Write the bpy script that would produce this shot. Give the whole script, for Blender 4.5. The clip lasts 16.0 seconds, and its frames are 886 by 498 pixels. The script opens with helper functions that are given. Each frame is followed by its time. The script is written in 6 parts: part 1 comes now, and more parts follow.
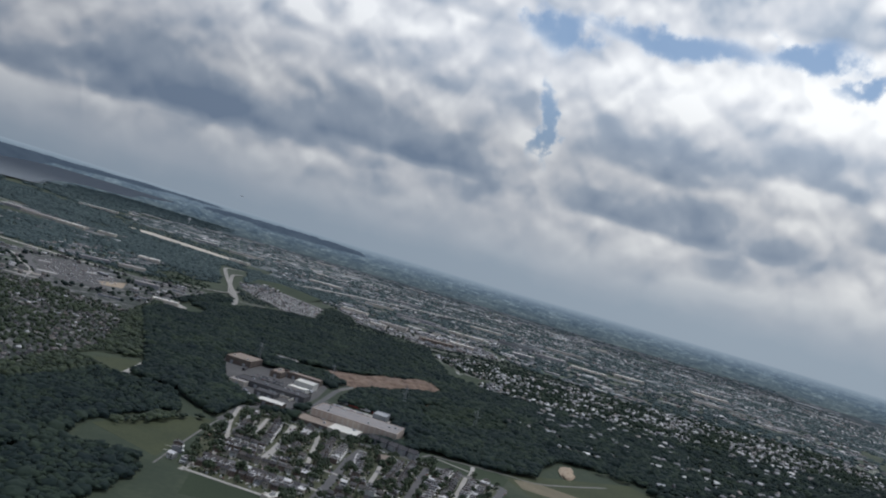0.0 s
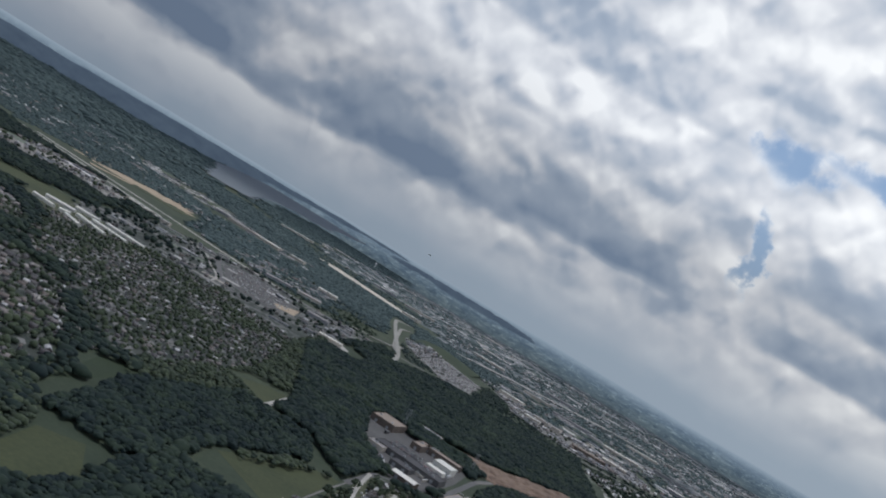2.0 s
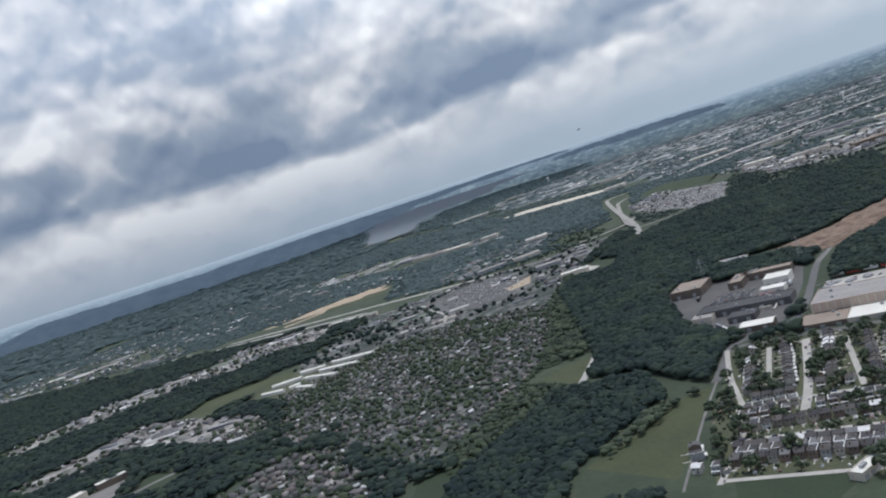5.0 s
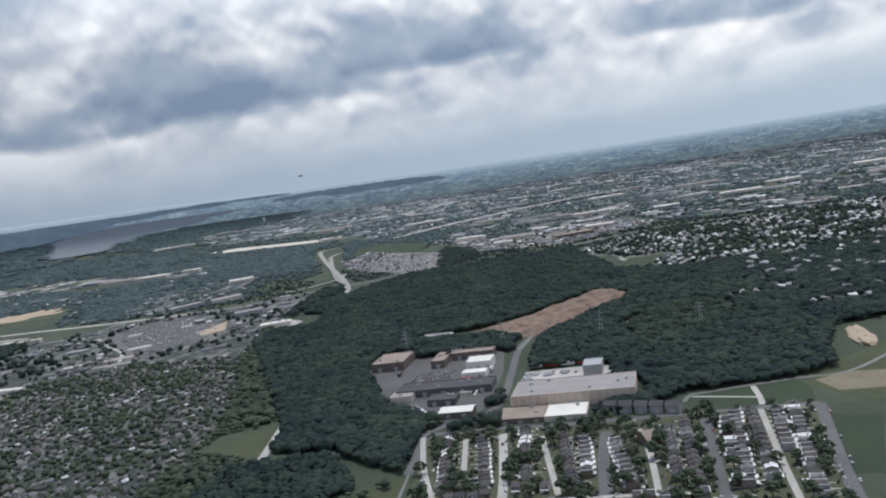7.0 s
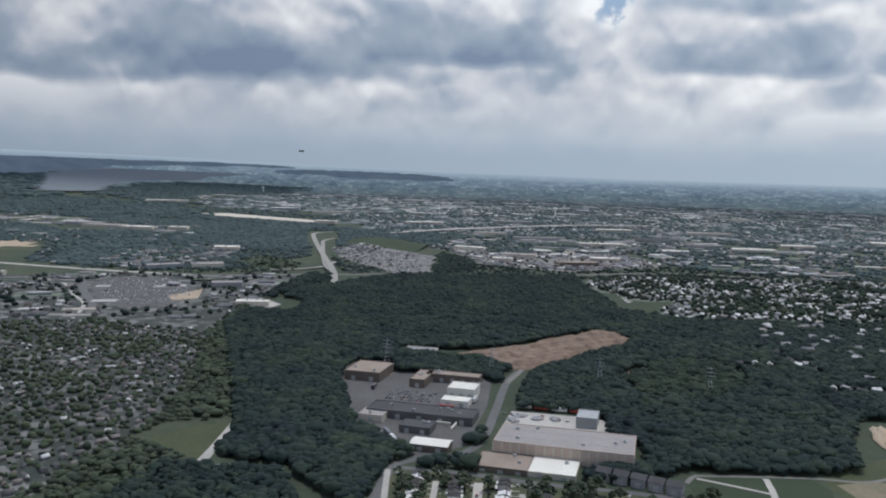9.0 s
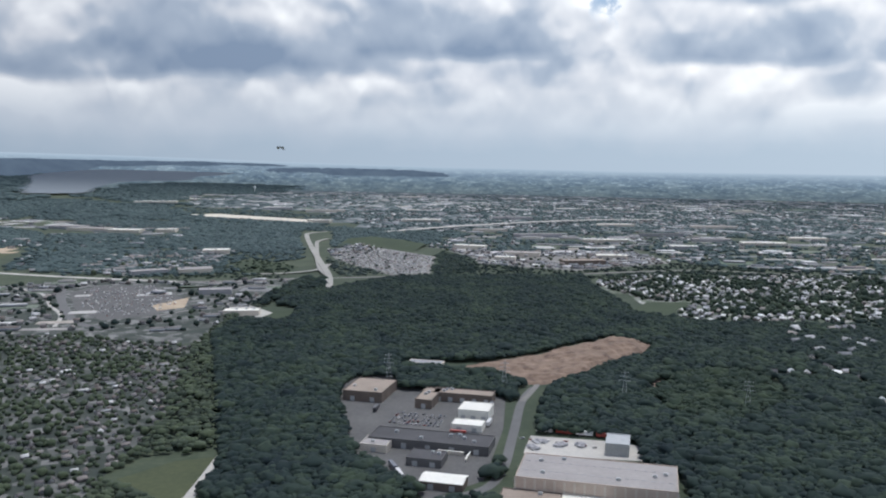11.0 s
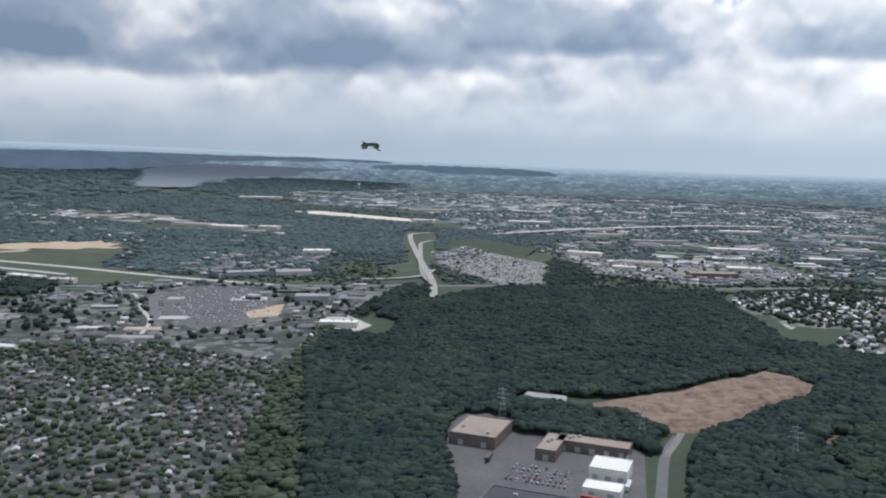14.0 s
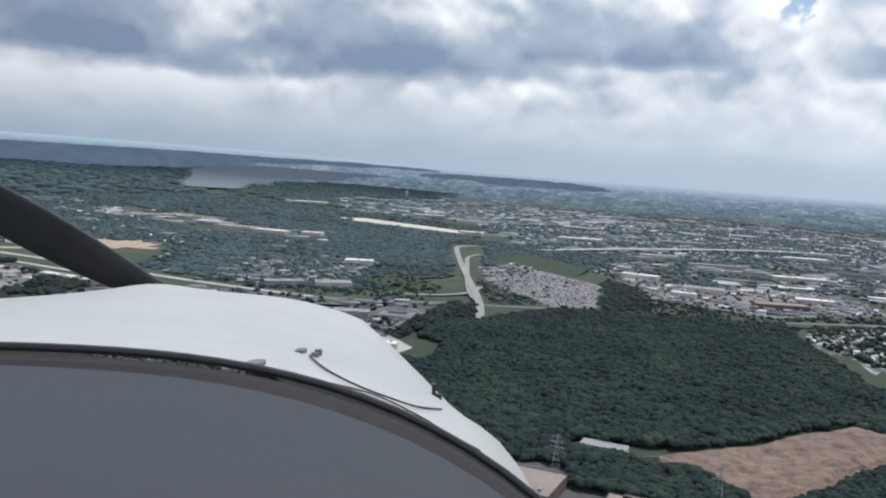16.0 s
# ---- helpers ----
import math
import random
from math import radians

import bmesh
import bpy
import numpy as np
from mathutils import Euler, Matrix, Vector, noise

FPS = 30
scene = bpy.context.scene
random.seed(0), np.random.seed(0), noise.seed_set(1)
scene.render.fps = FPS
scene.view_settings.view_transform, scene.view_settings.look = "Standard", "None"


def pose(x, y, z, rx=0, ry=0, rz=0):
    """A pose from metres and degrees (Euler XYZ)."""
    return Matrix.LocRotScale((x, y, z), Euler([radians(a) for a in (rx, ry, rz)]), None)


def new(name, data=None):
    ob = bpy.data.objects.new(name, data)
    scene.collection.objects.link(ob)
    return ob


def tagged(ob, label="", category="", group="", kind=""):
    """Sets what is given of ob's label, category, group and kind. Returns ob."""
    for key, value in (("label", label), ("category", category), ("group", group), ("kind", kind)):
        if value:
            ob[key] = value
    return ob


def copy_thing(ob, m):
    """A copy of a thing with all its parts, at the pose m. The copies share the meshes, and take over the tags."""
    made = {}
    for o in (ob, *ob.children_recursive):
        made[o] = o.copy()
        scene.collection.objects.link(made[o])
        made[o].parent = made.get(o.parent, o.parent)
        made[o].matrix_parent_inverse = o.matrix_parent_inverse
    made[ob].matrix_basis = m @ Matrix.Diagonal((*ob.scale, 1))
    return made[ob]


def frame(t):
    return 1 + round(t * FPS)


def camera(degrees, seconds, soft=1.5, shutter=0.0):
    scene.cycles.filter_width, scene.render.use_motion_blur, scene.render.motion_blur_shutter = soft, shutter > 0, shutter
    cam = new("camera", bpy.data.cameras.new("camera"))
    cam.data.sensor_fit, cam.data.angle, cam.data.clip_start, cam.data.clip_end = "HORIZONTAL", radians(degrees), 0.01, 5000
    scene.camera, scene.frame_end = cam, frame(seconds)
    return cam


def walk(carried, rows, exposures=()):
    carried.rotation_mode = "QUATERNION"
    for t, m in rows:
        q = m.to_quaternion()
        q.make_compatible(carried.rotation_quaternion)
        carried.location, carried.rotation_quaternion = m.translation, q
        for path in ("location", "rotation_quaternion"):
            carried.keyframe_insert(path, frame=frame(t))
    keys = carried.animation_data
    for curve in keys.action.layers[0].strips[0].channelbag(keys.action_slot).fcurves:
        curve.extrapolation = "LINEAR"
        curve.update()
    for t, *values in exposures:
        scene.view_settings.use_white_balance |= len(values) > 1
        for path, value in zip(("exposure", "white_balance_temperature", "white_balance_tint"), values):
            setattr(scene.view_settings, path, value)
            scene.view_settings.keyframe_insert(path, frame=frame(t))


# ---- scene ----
cam = camera(55.061, 16.0, soft=2.1)
walk(cam, [
    (0.0, pose(49.95, -337.25, 203.08, 90.493, -15.558, -4.951)),
    (0.5, pose(47.08, -318.57, 203.27, 90.261, -19.576, -1.384)),
    (1.0, pose(44.20, -299.88, 203.47, 89.329, -25.007, 2.799)),
    (1.5, pose(41.32, -281.20, 203.66, 90.894, -30.691, 4.235)),
    (2.0, pose(38.42, -262.51, 203.84, 91.151, -29.781, 7.786)),
    (2.5, pose(35.50, -243.84, 204.02, 88.430, -23.592, 16.383)),
    (3.0, pose(32.56, -225.17, 204.19, 87.213, -16.631, 22.028)),
    (3.2, pose(31.38, -217.71, 204.26, 86.989, -13.444, 22.251)),
    (5.3, pose(18.74, -139.57, 204.75, 85.111, 23.508, 15.439)),
    (5.5, pose(17.65, -132.04, 204.79, 85.262, 25.497, 12.930)),
    (6.0, pose(14.98, -113.19, 204.89, 83.598, 24.503, 4.808)),
    (6.5, pose(12.36, -94.32, 204.97, 82.682, 17.583, 0.201)),
    (7.0, pose(9.77, -75.45, 205.02, 83.667, 9.170, -0.517)),
    (7.5, pose(7.24, -56.60, 205.04, 84.749, 3.047, -1.348)),
    (8.0, pose(4.79, -37.74, 205.03, 85.333, 0.228, -1.100)),
    (8.5, pose(2.38, -18.88, 205.02, 85.333, -1.081, -0.437)),
    (9.0, pose(0.00, -0.00, 205.00, 83.817, -1.322, 0.143)),
    (9.2, pose(-0.96, 7.56, 204.99, 82.886, -1.053, 0.700)),
    (11.3, pose(-11.51, 87.20, 205.06, 83.536, -0.029, -0.730)),
    (11.5, pose(-12.71, 94.74, 205.08, 83.124, 0.494, -0.619)),
    (12.0, pose(-15.78, 113.57, 205.16, 82.574, -0.318, 1.026)),
    (12.5, pose(-18.96, 132.37, 205.26, 83.035, -1.003, 2.065)),
    (13.0, pose(-22.25, 151.14, 205.36, 83.815, -1.416, 2.820)),
    (13.5, pose(-25.63, 169.88, 205.48, 83.758, -1.400, 4.607)),
    (14.0, pose(-29.10, 188.59, 205.61, 83.277, -1.059, 6.608)),
    (14.5, pose(-32.65, 207.28, 205.74, 83.014, -1.987, 7.395)),
    (15.0, pose(-36.27, 225.97, 205.89, 82.776, -3.139, 7.707)),
    (15.5, pose(-39.92, 244.65, 206.05, 83.007, -3.886, 9.457)),
    (16.0, pose(-43.60, 263.34, 206.21, 83.790, -3.220, 9.921)),
], exposures=[(0, -0.45, 6100, 10), (3, -0.3, 6100, 10), (5.5, 0.17, 6100, 10), (6.0, -0.02, 6100, 10), (7.0, 0.16, 6100, 10), (8.5, -0.1, 6100, 10), (9.2, 0.0, 6100, 10), (12, 0.33, 6100, 10), (16, 0.33, 6100, 10)])

# ---- world and sun ----
EYE = 205.0
SUN_EL, SUN_AZ = radians(76), radians(35)
world = bpy.data.worlds.new("sky_light")
scene.world = world
world.use_nodes = True
wn = world.node_tree
sky = wn.nodes.new("ShaderNodeTexSky")
sky.sky_type, sky.sun_disc, sky.sun_elevation, sky.sun_rotation = "NISHITA", False, SUN_EL, SUN_AZ
wn.links.new(sky.outputs[0], wn.nodes["Background"].inputs[0])
wn.nodes["Background"].inputs[1].default_value = 0.1
sun_data = bpy.data.lights.new("sun", "SUN")
sun_data.energy, sun_data.angle, sun_data.color = 2.3, radians(10), (1.0, 0.95, 0.88)
sun = new("sun", sun_data)
toward = Vector((math.sin(SUN_AZ) * math.cos(SUN_EL), math.cos(SUN_AZ) * math.cos(SUN_EL), math.sin(SUN_EL)))
sun.matrix_world = Matrix.Translation((0, 0, 3000)) @ toward.to_track_quat("Z", "Y").to_matrix().to_4x4()

rng = np.random.default_rng(7)


# ---- materials ----
def nodes_of(name):
    m = bpy.data.materials.new(name)
    m.use_nodes = True
    return m, m.node_tree, m.node_tree.nodes["Principled BSDF"]


def ramp(nt, fac, stops):
    r = nt.nodes.new("ShaderNodeValToRGB")
    while len(r.color_ramp.elements) < len(stops):
        r.color_ramp.elements.new(0.5)
    for e, (p, c) in zip(r.color_ramp.elements, stops):
        e.position, e.color = p, (*c, 1)
    nt.links.new(fac, r.inputs[0])
    return r.outputs[0]


def noise_of(nt, vec, scale, detail=4, rough=0.6):
    n = nt.nodes.new("ShaderNodeTexNoise")
    n.inputs["Scale"].default_value, n.inputs["Detail"].default_value, n.inputs["Roughness"].default_value = scale, detail, rough
    nt.links.new(vec, n.inputs["Vector"])
    return n.outputs["Fac"]


def mixed(nt, a, b, fac, blend="MIX"):
    m = nt.nodes.new("ShaderNodeMix")
    m.data_type, m.blend_type = "RGBA", blend
    for sock, v in ((m.inputs[6], a), (m.inputs[7], b), (m.inputs[0], fac)):
        if isinstance(v, (int, float)):
            sock.default_value = v
        elif isinstance(v, tuple):
            sock.default_value = (*v, 1)
        else:
            nt.links.new(v, sock)
    return m.outputs[2]


def calc(nt, op, a, b=0.0, c=0.0, clamp=False):
    m = nt.nodes.new("ShaderNodeMath")
    m.operation, m.use_clamp = op, clamp
    for sock, v in zip(m.inputs, (a, b, c)):
        if isinstance(v, (int, float)):
            sock.default_value = v
        else:
            nt.links.new(v, sock)
    return m.outputs[0]


def patches(nt, vec, scale):
    """A random value for each field or block of a patchwork."""
    v = nt.nodes.new("ShaderNodeTexVoronoi")
    v.inputs["Scale"].default_value = scale
    nt.links.new(vec, v.inputs["Vector"])
    s = nt.nodes.new("ShaderNodeSeparateColor")
    nt.links.new(v.outputs["Color"], s.inputs[0])
    return s.outputs[0]


def place_of(nt):
    return nt.nodes.new("ShaderNodeNewGeometry").outputs["Position"]


def surface(name, dark, light, big=0.05, fine=1.2, rough=0.85, bump=0.3, island=0.0, single=0.0, metal=0.0):
    """A weathered surface: a coarse and a fine noise between two colours, with shade by island or by object."""
    m, nt, p = nodes_of(name)
    at = place_of(nt)
    a, b = noise_of(nt, at, big), noise_of(nt, at, fine, 6)
    f = calc(nt, "ADD", calc(nt, "MULTIPLY", a, 0.55), calc(nt, "MULTIPLY", b, 0.45))
    if island:
        r = nt.nodes.new("ShaderNodeNewGeometry").outputs["Random Per Island"]
        f = calc(nt, "ADD", f, calc(nt, "MULTIPLY", calc(nt, "SUBTRACT", r, 0.5), island))
    if single:
        r = nt.nodes.new("ShaderNodeObjectInfo").outputs["Random"]
        f = calc(nt, "ADD", f, calc(nt, "MULTIPLY", calc(nt, "SUBTRACT", r, 0.5), single))
    nt.links.new(ramp(nt, f, [(0.28, dark), (0.72, light)]), p.inputs["Base Color"])
    p.inputs["Roughness"].default_value, p.inputs["Metallic"].default_value = rough, metal
    if bump:
        bm = nt.nodes.new("ShaderNodeBump")
        bm.inputs["Strength"].default_value, bm.inputs["Distance"].default_value = bump, 0.3
        nt.links.new(b, bm.inputs["Height"])
        nt.links.new(bm.outputs[0], p.inputs["Normal"])
    return m


def palette(name, colours, rough=0.8, fine=0.8, island=True):
    """Colours picked island by island or object by object, with grime."""
    m, nt, p = nodes_of(name)
    if island:
        r = nt.nodes.new("ShaderNodeNewGeometry").outputs["Random Per Island"]
    else:
        r = nt.nodes.new("ShaderNodeObjectInfo").outputs["Random"]
    c = nt.nodes.new("ShaderNodeValToRGB")
    c.color_ramp.interpolation = "CONSTANT"
    while len(c.color_ramp.elements) < len(colours):
        c.color_ramp.elements.new(0.5)
    for i, e in enumerate(c.color_ramp.elements):
        e.position, e.color = i / len(colours), (*colours[i], 1)
    nt.links.new(r, c.inputs[0])
    g = ramp(nt, noise_of(nt, place_of(nt), fine, 5), [(0.3, (0.68, 0.68, 0.68)), (0.7, (1.1, 1.1, 1.1))])
    nt.links.new(mixed(nt, c.outputs[0], g, 1.0, "MULTIPLY"), p.inputs["Base Color"])
    p.inputs["Roughness"].default_value = rough
    return m


M = {
    "leaf_light": surface("leaf_light", (0.017, 0.030, 0.018), (0.050, 0.070, 0.036), 0.02, 0.6, 0.9, 0.5, island=0.5),
    # Foliage far off, with the blue of haze mixed into its colour.
    "leaf_hazed": surface("leaf_hazed", (0.034, 0.058, 0.062), (0.070, 0.104, 0.104), 0.004, 0.1, 0.95, 0.0, island=0.3),
    "bark": surface("bark", (0.05, 0.035, 0.025), (0.12, 0.09, 0.06), 1, 6),
    "asphalt": surface("asphalt", (0.075, 0.075, 0.078), (0.155, 0.155, 0.155), 0.03, 0.6, 0.9, 0.1),
    "concrete": surface("concrete", (0.28, 0.27, 0.25), (0.52, 0.50, 0.46), 0.03, 0.4, 0.9, 0.1),
    "lot": surface("lot", (0.055, 0.056, 0.058), (0.13, 0.127, 0.124), 0.03, 0.3, 0.9, 0.1),
    "grass": surface("grass", (0.017, 0.030, 0.015), (0.037, 0.057, 0.025), 0.015, 0.35, 0.95, 0.4),
    "meadow": surface("meadow", (0.028, 0.040, 0.018), (0.074, 0.086, 0.038), 0.012, 0.25, 0.95, 0.4),
    "plot": surface("plot", (0.10, 0.095, 0.06), (0.26, 0.22, 0.15), 0.03, 0.3, 0.95, 0.4),
    "yard": surface("yard", (0.030, 0.044, 0.020), (0.105, 0.108, 0.062), 0.05, 0.5, 0.95, 0.3),
    "earth": surface("earth", (0.070, 0.047, 0.036), (0.285, 0.205, 0.152), 0.06, 0.16, 0.95, 1.0),
    "sand": surface("sand", (0.26, 0.20, 0.14), (0.50, 0.41, 0.30), 0.05, 0.4, 0.95, 0.6),
    "roof_brown": surface("roof_brown", (0.205, 0.168, 0.138), (0.325, 0.27, 0.225), 0.05, 0.5, 0.9, 0.1),
    "roof_tan": surface("roof_tan", (0.235, 0.22, 0.215), (0.35, 0.33, 0.32), 0.03, 0.4, 0.9, 0.1),
    "wall_dark": surface("wall_dark", (0.07, 0.07, 0.074), (0.13, 0.128, 0.128), 0.1, 1.0, 0.85, 0.1),
    "roof_dark": surface("roof_dark", (0.032, 0.032, 0.036), (0.075, 0.074, 0.08), 0.05, 0.5, 0.8, 0.1),
    "roof_white": surface("roof_white", (0.57, 0.56, 0.51), (0.79, 0.775, 0.71), 0.05, 0.5, 0.6, 0.05),
    "wall_brick": surface("wall_brick", (0.10, 0.08, 0.066), (0.18, 0.145, 0.122), 0.1, 1.5, 0.9, 0.2),
    "wall_pale": surface("wall_pale", (0.42, 0.38, 0.32), (0.62, 0.57, 0.50), 0.1, 1.0, 0.85, 0.1),
    "wall_grey": surface("wall_grey", (0.22, 0.22, 0.23), (0.36, 0.36, 0.37), 0.1, 1.0, 0.85, 0.1),
    "metal_grey": surface("metal_grey", (0.30, 0.32, 0.33), (0.45, 0.46, 0.47), 0.2, 1.0, 0.45, 0.05, metal=0.3),
    "white_trim": surface("white_trim", (0.60, 0.60, 0.58), (0.80, 0.80, 0.78), 0.3, 2.0, 0.6, 0.05),
    "house_wall": palette("house_wall", [(0.45, 0.44, 0.41), (0.20, 0.15, 0.125), (0.60, 0.60, 0.59), (0.24, 0.215, 0.19), (0.34, 0.35, 0.36), (0.17, 0.13, 0.11), (0.42, 0.39, 0.34)], island=False),
    "house_roof": palette("house_roof", [(0.04, 0.04, 0.043), (0.065, 0.062, 0.064), (0.05, 0.05, 0.056), (0.16, 0.16, 0.165), (0.045, 0.042, 0.046), (0.085, 0.076, 0.072), (0.10, 0.098, 0.10), (0.70, 0.70, 0.69), (0.035, 0.035, 0.04), (0.06, 0.058, 0.06), (0.075, 0.07, 0.066)], island=False),
    # Shed walls, far walls and far roofs: greys cooled to imitate haze.
    "shed_wall": palette("shed_wall", [(0.28, 0.30, 0.32), (0.44, 0.45, 0.46), (0.20, 0.215, 0.24), (0.36, 0.355, 0.35)], fine=0.05),
    "far_wall": palette("far_wall", [(0.33, 0.335, 0.345), (0.21, 0.19, 0.185), (0.48, 0.48, 0.48), (0.25, 0.255, 0.265), (0.17, 0.165, 0.17), (0.34, 0.325, 0.305)], fine=0.05),
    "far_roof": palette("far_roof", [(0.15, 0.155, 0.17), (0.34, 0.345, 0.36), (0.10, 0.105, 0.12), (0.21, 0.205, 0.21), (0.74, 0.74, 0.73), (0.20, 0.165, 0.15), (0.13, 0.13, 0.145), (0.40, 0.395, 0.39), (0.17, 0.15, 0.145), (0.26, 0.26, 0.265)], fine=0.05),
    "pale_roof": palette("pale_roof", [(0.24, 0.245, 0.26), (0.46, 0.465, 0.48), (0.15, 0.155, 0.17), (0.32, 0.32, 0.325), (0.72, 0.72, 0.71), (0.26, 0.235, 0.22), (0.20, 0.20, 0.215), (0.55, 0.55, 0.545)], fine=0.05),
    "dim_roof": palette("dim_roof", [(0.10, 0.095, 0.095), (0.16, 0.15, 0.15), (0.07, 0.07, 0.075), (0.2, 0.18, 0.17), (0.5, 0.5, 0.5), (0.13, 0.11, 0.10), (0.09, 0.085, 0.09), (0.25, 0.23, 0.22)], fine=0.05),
    "yards": palette("yards", [(0.30, 0.30, 0.30), (0.50, 0.495, 0.48), (0.22, 0.22, 0.225), (0.36, 0.325, 0.285), (0.18, 0.19, 0.20), (0.42, 0.41, 0.39), (0.10, 0.14, 0.09), (0.30, 0.285, 0.27), (0.66, 0.655, 0.64), (0.13, 0.16, 0.12)], fine=0.03),
    "pale_ground": surface("pale_ground", (0.42, 0.385, 0.32), (0.66, 0.62, 0.54), 0.006, 0.05, 0.9, 0.0),
    "slab": surface("slab", (0.20, 0.195, 0.18), (0.36, 0.35, 0.32), 0.02, 0.2, 0.9, 0.1),
    "car_park": surface("car_park", (0.10, 0.10, 0.096), (0.25, 0.24, 0.225), 0.022, 0.25, 0.9, 0.1),
    "wall_russet": surface("wall_russet", (0.40, 0.325, 0.27), (0.56, 0.46, 0.385), 0.1, 1.0, 0.9, 0.1),
    "black_rubber": surface("black_rubber", (0.012, 0.012, 0.013), (0.03, 0.03, 0.03), 4, 40, 0.6, 0.02),
    "panel_grey": surface("panel_grey", (0.040, 0.045, 0.051), (0.050, 0.055, 0.062), 6, 90, 0.85, 0.02),
    "cowl_paint": surface("cowl_paint", (0.42, 0.43, 0.395), (0.53, 0.53, 0.49), 2.2, 14, 0.4, 0.0),
    "dull_metal": surface("dull_metal", (0.10, 0.10, 0.10), (0.20, 0.20, 0.195), 20, 200, 0.5, 0.0),
    "gasket": surface("gasket", (0.014, 0.012, 0.012), (0.034, 0.029, 0.028), 6, 40, 0.8, 0.0),
    "blade_black": surface("blade_black", (0.018, 0.018, 0.02), (0.04, 0.04, 0.043), 5, 30, 0.5, 0.0),
    "car_paint": palette("car_paint", [(0.6, 0.6, 0.6), (0.04, 0.04, 0.05), (0.35, 0.36, 0.38), (0.7, 0.7, 0.7), (0.12, 0.13, 0.16), (0.3, 0.04, 0.03), (0.5, 0.5, 0.52), (0.05, 0.08, 0.16)], rough=0.3, fine=3, island=False),
    "car_stuff": palette("car_stuff", [(0.7, 0.7, 0.7), (0.06, 0.06, 0.07), (0.45, 0.46, 0.48), (0.8, 0.8, 0.8), (0.16, 0.17, 0.19), (0.22, 0.10, 0.09), (0.6, 0.6, 0.6), (0.75, 0.74, 0.70), (0.5, 0.5, 0.5)], rough=0.35, fine=3),
}


def glass_material():
    m, nt, p = nodes_of("window_glass")
    p.inputs["Base Color"].default_value = (0.03, 0.035, 0.04, 1)
    p.inputs["Roughness"].default_value = 0.1
    return m


def ground_material():
    """Patchwork of rough grass, scrub, lots and bare soil."""
    m, nt, p = nodes_of("ground_cover")
    at = place_of(nt)
    a, c = noise_of(nt, at, 0.006, 5), noise_of(nt, at, 0.2, 5)
    q = noise_of(nt, at, 0.025, 3)
    f = calc(nt, "ADD", calc(nt, "MULTIPLY", a, 0.4), calc(nt, "ADD", calc(nt, "MULTIPLY", q, 0.35), calc(nt, "MULTIPLY", c, 0.25)))
    col = ramp(nt, f, [(0.3, (0.020, 0.034, 0.020)), (0.48, (0.036, 0.052, 0.030)), (0.6, (0.056, 0.072, 0.042)), (0.74, (0.10, 0.105, 0.078))])
    nt.links.new(col, p.inputs["Base Color"])
    p.inputs["Roughness"].default_value = 0.95
    return m


def town_material(name, stops, scale):
    """Blocks of gardens, roofs, lots and streets, each with its own tone."""
    m, nt, p = nodes_of(name)
    at = place_of(nt)
    f = calc(nt, "ADD", calc(nt, "MULTIPLY", patches(nt, at, scale), 0.6), calc(nt, "MULTIPLY", noise_of(nt, at, scale * 0.4, 5), 0.4))
    nt.links.new(ramp(nt, f, stops), p.inputs["Base Color"])
    p.inputs["Roughness"].default_value = 0.95
    return m


def water_material():
    m, nt, p = nodes_of("river_water")
    # Sky reflection is put into the base colour; specular is turned down.
    p.inputs["Base Color"].default_value = (0.160, 0.184, 0.208, 1)
    p.inputs["Roughness"].default_value = 0.6
    p.inputs["Specular IOR Level"].default_value = 0.1
    bm = nt.nodes.new("ShaderNodeBump")
    bm.inputs["Strength"].default_value, bm.inputs["Distance"].default_value = 0.25, 1.0
    nt.links.new(noise_of(nt, place_of(nt), 0.05, 4), bm.inputs["Height"])
    nt.links.new(bm.outputs[0], p.inputs["Normal"])
    return m


# Cloud masses: azimuth, elevation of base and top, half width in degrees, darkness of the base.
CLOUDS = [
    (-21, 4.2, 10.4, 9.5, 0.62), (-33, 5.0, 11.2, 6.5, 0.62), (-9.5, 4.8, 8.2, 6.5, 0.52), (1.5, 6.1, 10.6, 6.5, 0.58), (18.5, 5.7, 9.6, 5.2, 0.62), (19.5, 9.4, 16.4, 6.4, 0.42),
    (29.5, 10.6, 16.2, 4.2, 0.50), (26.5, 5.4, 8.0, 3.4, 0.30), (-8, 12.6, 16.0, 4.0, 0.40), (-17, 10.0, 15.5, 5.5, 0.22), (3.5, 11.6, 16.4, 5.5, 0.20), (-29, 11.0, 16.5, 5.5, 0.30),
    (-47, 5.6, 10.5, 6, 0.42), (-43, 12, 18, 7, 0.35), (-2, 17.0, 23, 9, 0.30), (-20, 17.5, 23, 8, 0.35), (27, 19.6, 25, 9, 0.30), (13, 20.5, 26, 6, 0.25), (36, 7.5, 12, 5, 0.40), (40, 14, 20, 6, 0.4),
    (-3, 3.0, 4.0, 4.5, 0.16), (-16.5, 2.5, 3.6, 5, 0.14), (20, 2.2, 3.3, 2.6, 0.12), (27, 3.4, 4.8, 4, 0.16), (8.5, 4.2, 5.8, 3.2, 0.18), (-29, 1.6, 2.6, 6, 0.12),
]
# Blue gaps: azimuth, elevation, half width, half height.
GAPS = [(10.3, 17.0, 2.2, 1.3), (18.0, 18.0, 5.0, 0.9), (26.5, 18.7, 3.0, 0.9), (30.7, 17.2, 1.4, 0.7), (10.2, 10.9, 0.8, 2.0)]


